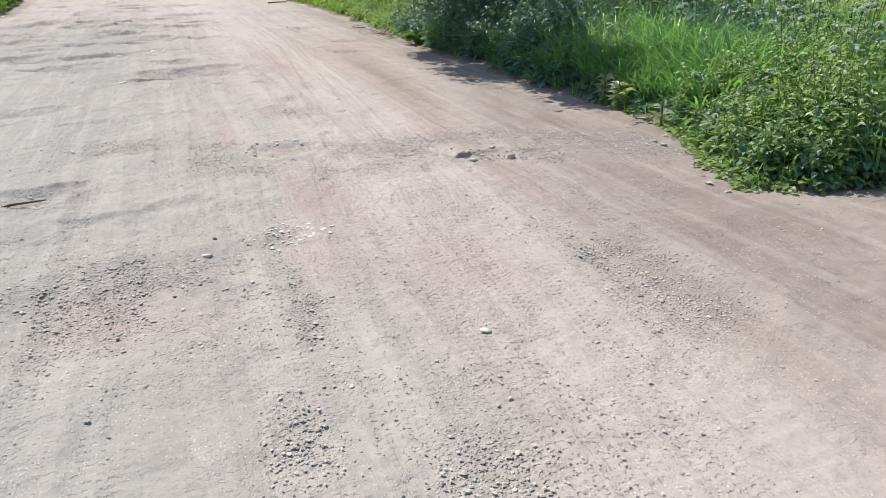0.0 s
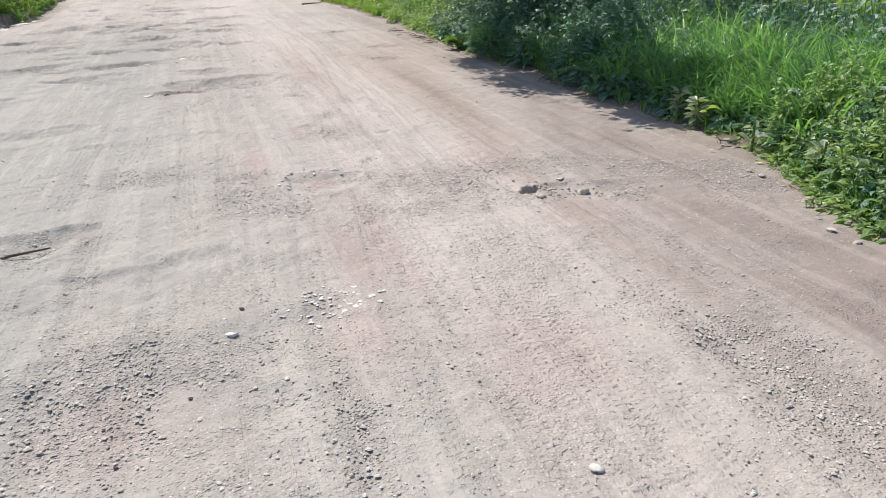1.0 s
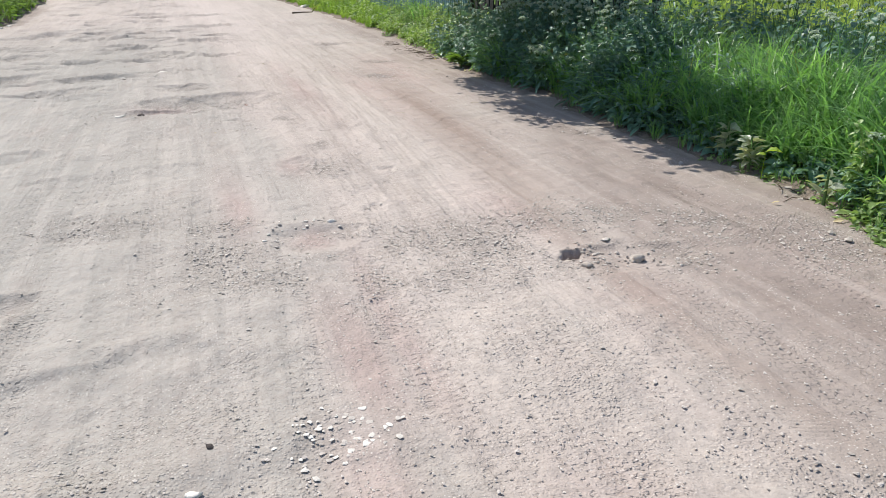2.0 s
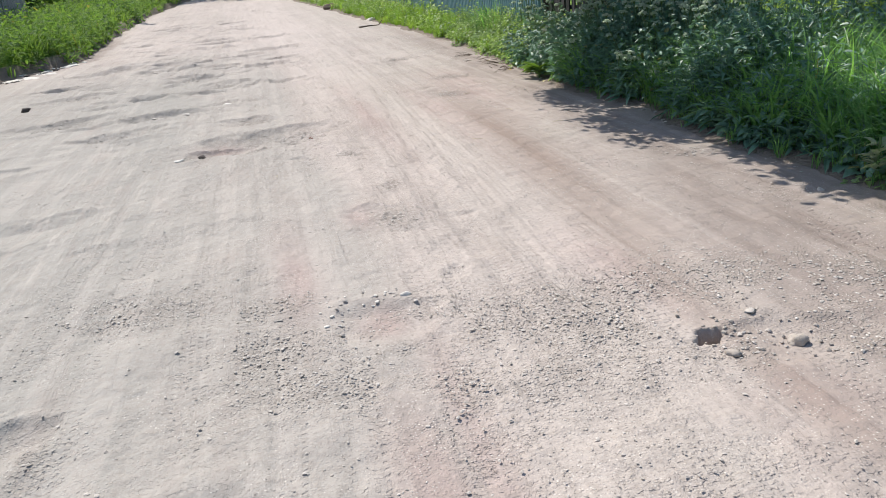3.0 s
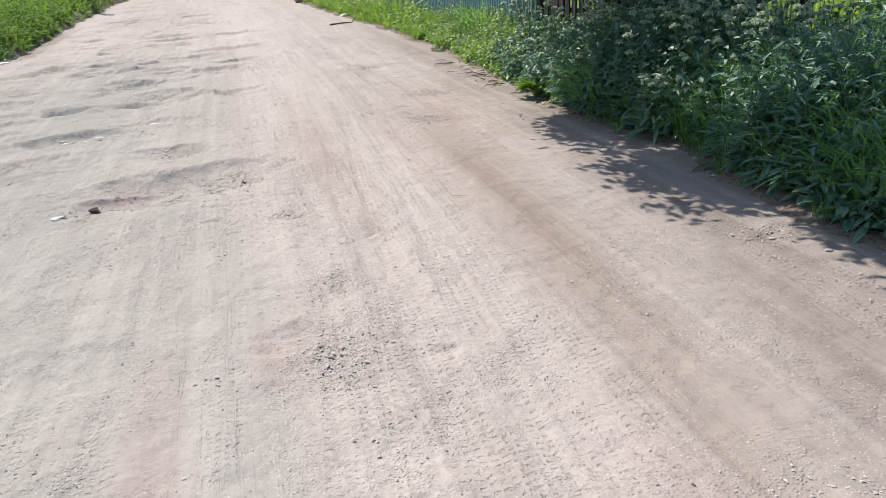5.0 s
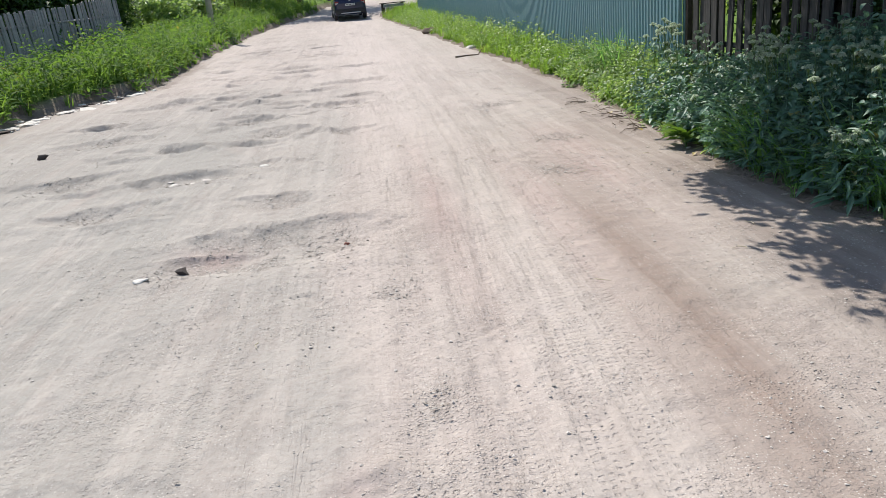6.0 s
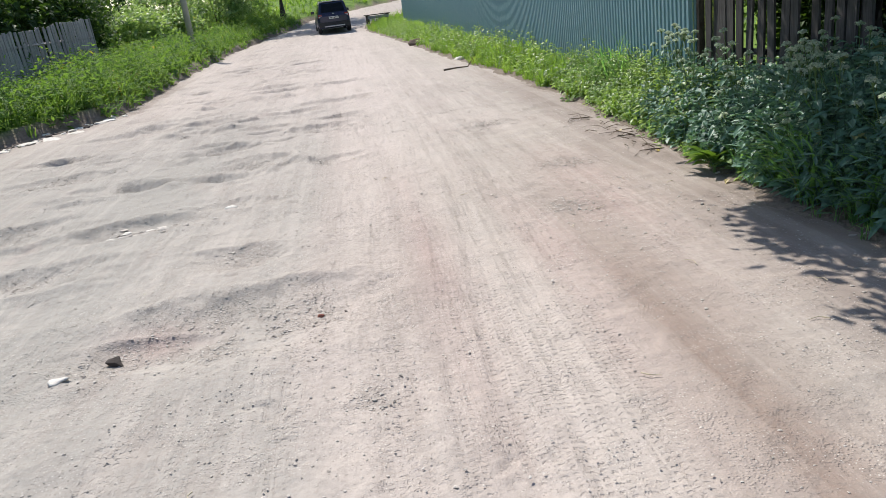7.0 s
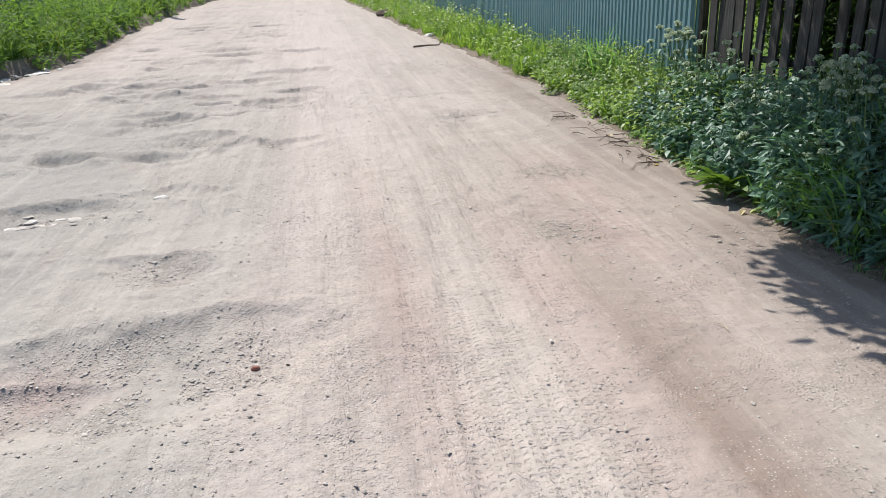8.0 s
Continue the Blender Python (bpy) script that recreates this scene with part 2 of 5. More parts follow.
M_TREE = leaf_material("tree_leaves", (0.025, 0.065, 0.016), (0.07, 0.14, 0.03), dry_share=0.0, through_light=0.35, gloss=0.68)
M_FLORET = leaf_material("white_florets", (0.42, 0.53, 0.38), (0.62, 0.70, 0.54), dry_share=0.0, through_light=0.45, gloss=0.8, glow=(1.0, 1.0, 1.0))
M_STEM = plain("green_stem", (0.09, 0.16, 0.04), 0.6)
M_STONE = stone_material("greyish_gravel", (0.40, 0.36, 0.32), (0.64, 0.59, 0.54))
M_PALE = stone_material("pale_limestone", (0.68, 0.64, 0.58), (0.82, 0.79, 0.73))
M_DARKSTONE = stone_material("dark_stone", (0.07, 0.06, 0.055), (0.12, 0.10, 0.09))
M_ROCK = stone_material("sandstone_cobble", (0.42, 0.37, 0.325), (0.50, 0.445, 0.39))
M_GREYWOOD = wood_material("weathered_grey_wood", (0.29, 0.28, 0.29), (0.47, 0.45, 0.46))
# wood colour darkened to carry the tree's shade over the old fence
M_OLDWOOD = wood_material("old_brown_wood_in_shade", (0.052, 0.050, 0.049), (0.125, 0.121, 0.118))
M_BARK = wood_material("rough_bark", (0.06, 0.05, 0.04), (0.13, 0.11, 0.09), (6, 6, 1.5))
M_TWIG = wood_material("dry_twigs", (0.13, 0.10, 0.075), (0.27, 0.21, 0.16), (20, 20, 20))
M_SHEET = painted_metal("green_profiled_sheet", (0.125, 0.243, 0.278), 0.5)
M_CONCRETE = plain("grey_concrete", (0.40, 0.39, 0.37), 0.9)


# ---- mesh helpers ----
def mesh_of(name, verts, faces, material, attrs=None, smooth=False):
    """A mesh from numpy arrays: verts (n, 3) and a list of face arrays (m, k)."""
    me = bpy.data.meshes.new(name)
    verts = np.ascontiguousarray(verts, dtype=np.float32)
    faces = [np.asarray(f, dtype=np.int32) for f in faces if len(f)]
    loops = np.concatenate([f.ravel() for f in faces])
    sizes = np.concatenate([np.full(len(f), f.shape[1], dtype=np.int32) for f in faces])
    starts = np.concatenate([[0], np.cumsum(sizes)[:-1]]).astype(np.int32)
    me.vertices.add(len(verts)), me.vertices.foreach_set("co", verts.ravel())
    me.loops.add(len(loops)), me.loops.foreach_set("vertex_index", loops)
    me.polygons.add(len(sizes)), me.polygons.foreach_set("loop_start", starts)
    me.polygons.foreach_set("use_smooth", np.full(len(sizes), smooth))
    for k, v in (attrs or {}).items():
        a = me.attributes.new(k, "FLOAT", "POINT")
        a.data.foreach_set("value", np.ascontiguousarray(v, dtype=np.float32))
    me.update(calc_edges=True)
    me.materials.append(material)
    return me


def part(name, bm, material, parent=None, label="", smooth=False):
    """One bmesh as one mesh object, under a thing or a part."""
    me = bpy.data.meshes.new(name)
    bmesh.ops.recalc_face_normals(bm, faces=bm.faces)
    for f in bm.faces:
        f.smooth = smooth
    bm.to_mesh(me)
    bm.free()
    me.materials.append(material)
    ob = new(name, me)
    ob.parent = parent
    return tagged(ob, label)


def block(w, d, h, bevel=0.0, at=(0, 0, 0)):
    bm = bmesh.new()
    bmesh.ops.create_cube(bm, size=1, matrix=Matrix.Translation(at) @ Matrix.Diagonal((w, d, h, 1)))
    if bevel:
        bmesh.ops.bevel(bm, geom=bm.edges[:], offset=bevel, segments=2, affect="EDGES", profile=0.6)
    return bm


def tube(path, radii, sides=8):
    """A tapered, closed tube along a path of points."""
    bm = bmesh.new()
    rings = []
    for i, p in enumerate(path):
        a, b = Vector(path[max(i - 1, 0)]), Vector(path[min(i + 1, len(path) - 1)])
        q = (b - a).to_track_quat("Z", "Y")
        rings.append([bm.verts.new(Vector(p) + q @ Vector((math.cos(k * math.tau / sides) * radii[i], math.sin(k * math.tau / sides) * radii[i], 0))) for k in range(sides)])
    for r, s in zip(rings, rings[1:]):
        for k in range(sides):
            bm.faces.new((r[k], r[(k + 1) % sides], s[(k + 1) % sides], s[k]))
    bm.faces.new(rings[0][::-1]), bm.faces.new(rings[-1])
    return bm


def lattice(ix, iy, seed):
    n = (ix.astype(np.int64) * 374761393 + iy.astype(np.int64) * 668265263 + seed * 1442695041) & 0xFFFFFFFF
    n = ((n ^ (n >> 13)) * 1274126177) & 0xFFFFFFFF
    return ((n ^ (n >> 16)) & 0xFFFF) / 65535.0


def vnoise(x, y, seed=0):
    """Smooth value noise, 0 to 1."""
    ix, iy = np.floor(x), np.floor(y)
    fx, fy = x - ix, y - iy
    fx, fy = fx * fx * (3 - 2 * fx), fy * fy * (3 - 2 * fy)
    a, b = lattice(ix, iy, seed), lattice(ix + 1, iy, seed)
    c, d = lattice(ix, iy + 1, seed), lattice(ix + 1, iy + 1, seed)
    return (a * (1 - fx) + b * fx) * (1 - fy) + (c * (1 - fx) + d * fx) * fy


def fbm(x, y, seed=0, octaves=4):
    total, amp = 0.0, 0.5
    for k in range(octaves):
        total = total + amp * vnoise(x * 2**k, y * 2**k, seed + k)
        amp *= 0.5
    return total / (1 - 0.5**octaves)


def smooth01(t):
    t = np.clip(t, 0, 1)
    return t * t * (3 - 2 * t)


# ---- the lie of the land ----
LEFT_Y, LEFT_X = (-80, 15, 20, 21.3, 22.6, 24.2, 33, 44, 51, 57, 62, 68, 76, 90), (-5.2, -5.1, -5.0, -4.55, -3.95, -3.75, -4.1, -4.1, -3.6, -1.8, -1.2, 3.0, 11.0, 27.0)
RIGHT_Y, RIGHT_X = (-80, 0, 1.6, 2.6, 3.15, 3.4, 3.6, 4.0, 4.8, 5.6, 7, 8.8, 11.7, 12.8, 14.5, 17.3, 21, 25, 33, 42, 49, 53, 58, 62, 68, 76, 90), (5.9, 5.9, 5.7, 5.2, 4.3, 3.62, 3.5, 3.55, 3.85, 3.95, 3.97, 4.05, 4.03, 4.1, 4.25, 4.35, 4.25, 4.0, 3.6, 3.0, 2.5, 2.6, 4.8, 8.5, 14.5, 23.0, 40.0)
RISE_Y, RISE_Z = (-90, 14, 20, 26, 35, 49.5, 60, 75, 100, 200, 700), (0.05, 0.05, 0.10, 0.17, 0.30, 0.56, 1.22, 2.4, 3.7, 7.0, 16.0)


def left_edge(y):
    return np.interp(y, LEFT_Y, LEFT_X) + 0.35 * (fbm(y * 0.9, y * 0 + 3.0, 11, 5) - 0.5)


def right_edge(y):
    return np.interp(y, RIGHT_Y, RIGHT_X) + 0.30 * (fbm(y * 1.3, y * 0 + 8.0, 12, 5) - 0.5)


def rise(y):
    return (np.interp(y - 2, RISE_Y, RISE_Z) + np.interp(y, RISE_Y, RISE_Z) + np.interp(y + 2, RISE_Y, RISE_Z)) / 3


# hollows in the track: middle x, y, half width, half length, depth
HOLLOWS = [
    (0.35, 10.45, 0.95, 0.62, 0.050), (-0.15, 10.2, 0.45, 0.30, 0.030), (0.85, 10.35, 0.35, 0.28, 0.02), (-0.75, 12.95, 0.55, 0.36, 0.060), (0.25, 11.6, 0.40, 0.33, 0.032), (-0.02, 15.3, 0.50, 0.42, 0.055),
    (0.78, 14.9, 0.20, 0.4, 0.015), (-1.3, 14.8, 0.55, 0.40, 0.05), (0.75, 17.3, 0.50, 0.36, 0.045), (1.0, 18.3, 0.45, 0.34, 0.045), (-1.2, 18.4, 0.75, 0.42, 0.065), (-0.6, 16.5, 0.5, 0.35, 0.05),
    (0.1, 19.4, 0.55, 0.40, 0.05),
]
HOLLOWS += [
    (-1.05, 22.4, 0.8, 0.5, 0.075), (-0.55, 24.6, 0.85, 0.5, 0.075), (-2.45, 15.9, 0.75, 0.4, 0.05), (-1.3, 11.8, 0.6, 0.32, 0.045), (-2.2, 13.4, 0.8, 0.38, 0.05), (-3.0, 17.6, 0.7, 0.4, 0.05),
    (2.65, 15.5, 0.35, 0.28, 0.02), (0.78, 5.75, 0.24, 0.26, 0.022), (1.1, 7.35, 0.24, 0.2, 0.020), (2.3, 4.95, 0.55, 0.22, 0.014), (-0.3, 4.35, 0.7, 0.45, 0.03), (-0.85, 5.2, 0.3, 0.28, 0.035),
    (-0.35, 3.3, 0.65, 0.55, 0.03),
]
HOLLOWS += [
    (0.45, 3.75, 0.3, 0.3, 0.012), (1.95, 2.75, 0.35, 0.8, 0.02), (3.55, 7.55, 0.2, 0.2, 0.012), (-0.3, 7.4, 0.7, 0.5, 0.02), (1.54, 7.0, 0.09, 0.07, 0.012), (1.62, 8.5, 0.07, 0.06, 0.010),
    (1.2, 6.2, 0.09, 0.13, 0.012), (0.62, 9.15, 0.09, 0.07, 0.014), (-1.6, 8.3, 0.9, 0.4, 0.035), (-2.6, 10.6, 0.8, 0.4, 0.04), (-1.9, 6.2, 0.6, 0.4, 0.03),
]
pit_rng = np.random.default_rng(21)
for k in range(56):
    far = 19 + 27 * pit_rng.random() ** 1.1
    HOLLOWS.append((pit_rng.uniform(-3.2, 1.3) - 0.01 * far, far, pit_rng.uniform(0.35, 0.95), pit_rng.uniform(0.28, 0.48), pit_rng.uniform(0.028, 0.068)))
for k in range(48):
    HOLLOWS.append((pit_rng.uniform(-3.4, 0.9), 12.5 + 22 * pit_rng.random() ** 1.2, pit_rng.uniform(0.22, 0.6), pit_rng.uniform(0.15, 0.28), pit_rng.uniform(0.022, 0.045)))
# low swells of loose sand: middle x, y, half width, half length, height
SWELLS = [(0.35, 4.9, 0.45, 0.5, 0.028), (1.65, 4.15, 0.55, 0.55, 0.035), (1.9, 3.6, 0.35, 0.5, 0.02), (-0.3, 5.8, 0.5, 0.35, 0.02), (0.1, 9.4, 0.9, 0.4, 0.025),
          (-0.5, 11.9, 0.7, 0.4, 0.03), (-0.9, 13.9, 0.9, 0.4, 0.03), (-0.9, 17.4, 1.2, 0.45, 0.04), (0.6, 16.1, 0.7, 0.4, 0.03), (-1.2, 20.3, 1.3, 0.6, 0.05), (2.1, 7.5, 0.35, 2.5, 0.012)]


def bell(x, y, item):
    cx, cy, rx, ry = item[:4]
    d2 = ((x - cx) / rx) ** 2 + ((y - cy) / ry) ** 2
    return d2


def road_height(x, y):
    """Top of the dirt: camber, hollows, swells, ruts and lumps."""
    lo, hi = left_edge(y), right_edge(y)
    s = np.clip((x - lo) / (hi - lo), 0, 1)
    z = rise(y) + 0.05 * (4 * s * (1 - s)) ** 0.7 - 0.035
    wx = x + 0.42 * (fbm(x * 2.6, y * 2.6, 31, 4) - 0.5)
    wy = y + 0.5 * (fbm(x * 2.3, y * 2.6, 41, 5) - 0.5)
    for item in HOLLOWS:
        sel = np.abs(y - item[1]) < item[3] * 1.7 + 0.4
        if sel.any():
            dy = wy[sel] - item[1]
            d2 = ((wx[sel] - item[0]) / item[2]) ** 2 + (dy / (item[3] * np.where(dy > 0, 0.62, 1.25))) ** 2
            # the far lip is steeper than the near one, and a low rim runs round it
            z[sel] += item[4] * (1.2 if item[1] < 9 else 1.15) * (-np.clip(1 - d2, 0, 1) ** 1.2 + 0.25 * np.exp(-((np.sqrt(d2) - 1.15) / 0.22) ** 2))
    for item in SWELLS:
        z = z + item[4] * np.exp(-bell(wx, wy, item) * 1.3)
    z = z + 0.028 * (fbm(x * 1.3, y * 0.9, 51) - 0.5) + 0.022 * (fbm(x * 6, y * 4.5, 61) - 0.5) + 0.05 * (fbm(x * 0.9, y * 2.2, 55, 3) - 0.5) * smooth01((1.4 - x) / 1.5) * smooth01((y - 8) / 4)
    z = z + 0.020 * (fbm(x * 9, y * 0.45, 71, 3) - 0.5) * smooth01((vnoise(x * 0.8, y * 0.2, 72)) * 1.5)
    z = z + 0.011 * (fbm(x * 20, y * 18, 81, 3) - 0.5)
    # the small hole beside the half-buried cobble
    z = z - 0.12 * np.clip(1 - bell(x + 0.09 * (fbm(x * 18, y * 18, 5, 3) - 0.5), y + 0.09 * (fbm(x * 18, y * 18, 6, 3) - 0.5), (2.02, 4.98, 0.065, 0.05)), 0, 1) ** 0.7
    return z


def side_bank(x, y):
    """Rise of the ground outside the road: a bank on the left, nearly level on the right."""
    dl, dr = left_edge(y) - x, x - right_edge(y)
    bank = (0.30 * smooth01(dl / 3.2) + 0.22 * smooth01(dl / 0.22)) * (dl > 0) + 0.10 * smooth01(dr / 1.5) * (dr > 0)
    inside = np.clip(-np.maximum(dl, dr), 0, 0.5) / 0.5
    return bank - 0.16 * inside


def ground_height(x, y):
    x, y = np.asarray(x, float), np.asarray(y, float)
    return rise(y) + side_bank(x, y) + 0.05 * (fbm(x * 0.7, y * 0.7, 91, 3) - 0.5)


def steps(parts):
    """Coordinates from (start, step) pairs, the last pair giving the end."""
    out = []
    for (a, st), (b, _) in zip(parts, parts[1:]):
        out.append(np.arange(a, b, st))
    return np.concatenate(out + [np.array([parts[-1][0]])])


def grid_faces(rows, cols):
    a = (np.arange(rows - 1)[:, None] * cols + np.arange(cols - 1)[None, :]).ravel()
    return np.stack([a, a + 1, a + cols + 1, a + cols], axis=1)


def build_ground():
    xs = steps([(-420, 40), (-100, 8), (-36, 1.5), (-12, 0.3), (-6, 0.1), (-3.4, 0.3), (2.2, 0.1), (5.5, 0.3), (12, 1.5), (40, 8), (100, 40), (420, 1)])
    ys = steps([(-90, 8), (-10, 0.4), (0, 0.12), (30, 0.4), (66, 1.5), (110, 8), (200, 40), (700, 1)])
    gx, gy = np.meshgrid(xs, ys)
    z = ground_height(gx.ravel(), gy.ravel())
    v = np.stack([gx.ravel(), gy.ravel(), z], axis=1)
    gap = np.maximum(left_edge(v[:, 1]) - v[:, 0], v[:, 0] - right_edge(v[:, 1]))
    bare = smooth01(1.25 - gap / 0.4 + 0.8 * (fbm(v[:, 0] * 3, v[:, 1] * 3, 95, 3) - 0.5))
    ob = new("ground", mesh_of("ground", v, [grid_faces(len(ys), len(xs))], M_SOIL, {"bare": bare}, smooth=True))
    tagged(ob, "grassy soil under the verges and meadow", "ground", kind="structure")


# wheel tracks: x at y = 0, drift per metre, half width, from y, to y, strength
TRACKS = [
    (0.24, 0.07, 0.085, -2, 6.5, 0.8), (0.08, 0.055, 0.08, -2, 7, 0.6), (-0.42, 0.06, 0.09, -2, 8, 0.6), (0.38, 0.115, 0.10, -2, 6.2, 1.0), (0.55, 0.09, 0.08, -2, 9, 0.7), (0.72, 0.09, 0.085, -2, 9.5, 0.9),
    (0.82, 0.125, 0.09, -2, 5, 0.9), (0.93, 0.14, 0.10, -2, 5.2, 1.0), (1.2, 0.115, 0.09, -2, 5, 0.7), (1.30, 0.03, 0.075, 5.5, 16, 0.8), (1.10, 0.065, 0.095, 5, 13, 1.0), (1.27, 0.07, 0.09, 5, 14, 1.0),
]
TRACKS += [
    (1.05, 0.07, 0.07, 5.5, 14, 0.8), (1.47, 0.062, 0.085, 4.5, 14, 0.9), (0.92, 0.04, 0.06, 6, 17, 0.6), (0.35, 0.05, 0.09, 6.2, 13, 0.7), (-0.15, 0.07, 0.08, 6, 12, 0.5), (2.35, 0.16, 0.11, 3.6, 8, 1.0),
    (0.52, 0.02, 0.09, 12, 26, 0.7), (1.7, 0.02, 0.1, 12, 30, 0.6), (1.95, 0.005, 0.10, 12, 30, 0.6), (2.9, 0.05, 0.1, 5, 12, 0.4), (1.62, 0.06, 0.08, 4.5, 12, 0.8), (0.95, 0.075, 0.07, 4.8, 12, 0.8),
]
TRACKS += [
    (1.38, 0.055, 0.06, 5.0, 13, 0.8), (0.75, 0.05, 0.07, 5.5, 12, 0.6), (1.75, 0.05, 0.07, 5.0, 12, 0.6), (-0.75, 0.05, 0.09, 2, 9, 0.9), (-1.05, 0.04, 0.09, 3, 12, 0.7), (-0.25, 0.035, 0.08, 4.5, 10, 0.9), (0.05, 0.03, 0.08, 5, 10, 0.8),
    (1.05, 0.05, 0.07, 7.5, 12, 0.9), (1.33, 0.05, 0.08, 7.5, 13, 1.0), (1.58, 0.045, 0.06, 7, 13, 0.8), (0.8, 0.04, 0.06, 8, 13, 0.7), (2.05, 0.06, 0.10, 2, 6, 0.8), (1.55, 0.1, 0.12, 1.5, 5, 0.9), (2.75, 0.09, 0.12, 5, 9, 0.9),
]
# ovals of colour: middle x, y, half width, half length
PINK = [(0.75, 4.3, 0.16, 0.7), (0.62, 3.55, 0.16, 0.5), (0.95, 4.6, 0.10, 1.0), (0.80, 5.7, 0.16, 0.2), (2.2, 4.45, 0.35, 0.3), (-0.05, 10.3, 0.35, 0.25), (2.35, 10.5, 0.25, 2.5),
        (3.1, 4.6, 0.6, 0.9), (-0.3, 3.2, 0.3, 0.3), (1.2, 3.1, 0.3, 0.5), (1.55, 11.0, 0.2, 2.5), (0.9, 7.3, 0.12, 0.3), (0.45, 6.5, 0.15, 0.9), (2.0, 5.9, 0.2, 0.8), (3.0, 12.0, 0.5, 2.0)]
GRAVEL = [
    (-0.3, 3.4, 0.75, 0.7), (0.3, 5.55, 0.4, 0.35), (0.9, 5.5, 0.5, 0.35), (1.6, 5.2, 0.5, 0.3), (2.3, 4.9, 0.6, 0.28), (0.5, 10.2, 0.65, 0.45),
    (-0.1, 9.9, 0.5, 0.35), (-0.72, 12.85, 0.5, 0.28), (0.25, 11.5, 0.3, 0.28), (1.95, 2.7, 0.25, 0.6), (-0.9, 5.1, 0.35, 0.3), (0.45, 2.7, 0.10, 0.6),
    (1.12, 7.2, 0.2, 0.25), (3.55, 7.6, 0.22, 0.22),
]
GRAVEL += [
    (2.65, 15.4, 0.35, 0.3), (1.25, 8.0, 0.10, 0.16), (0.0, 15.2, 0.35, 0.2), (-0.4, 6.3, 0.5, 0.3), (2.12, 4.98, 0.3, 0.2),
    (2.5, 4.75, 0.35, 0.2), (2.3, 4.75, 0.3, 0.15), (0.75, 17.1, 0.4, 0.2), (-1.2, 14.6, 0.4, 0.2), (3.4, 4.7, 0.4, 0.5),
]


GRAVEL += [
    (0.75, 1.6, 0.22, 0.2), (0.27, 2.0, 0.14, 0.25), (2.0, 2.3, 0.22, 0.25), (0.0, 2.75, 0.2, 0.15), (-0.55, 3.3, 0.5, 0.45), (1.1, 9.15, 0.12, 0.16), (1.06, 8.3, 0.08, 0.2),
    (0.77, 10.45, 0.14, 0.32), (0.35, 9.95, 0.55, 0.2), (3.05, 13.0, 0.3, 0.25), (2.85, 15.7, 0.4, 0.35), (2.7, 11.6, 0.25, 0.25), (1.5, 5.45, 0.55, 0.4), (1.35, 5.0, 0.6, 0.3), (1.9, 5.5, 0.4, 0.35), (3.56, 7.65, 0.25, 0.2), (0.33, 6.1, 0.3, 0.22),
    (2.4, 5.5, 0.5, 0.5), (2.9, 5.2, 0.5, 0.5), (0.5, 5.2, 0.5, 0.25),
]
GRAVEL += [(hx - 0.05, hy - 0.12 * hr, wr * 0.55, hr * 0.7) for hx, hy, wr, hr, dp in HOLLOWS[:20] if hy > 10]


def ovals(x, y, items):
    w = np.zeros_like(x)
    for it in items:
        sel = np.abs(y - it[1]) < it[3] * 2.2
        if sel.any():
            w[sel] = np.maximum(w[sel], np.exp(-bell(x[sel], y[sel], it) * 1.4))
    return w


def gravel_weight(x, y):
    n = fbm(x * 4, y * 4, 101, 3)
    return np.clip(ovals(x, y, GRAVEL) * smooth01((n - 0.25) * 3) * 1.2 + 0.25 * smooth01((fbm(x * 0.8, y * 0.5, 103, 3) - 0.5) * 5), 0, 1)


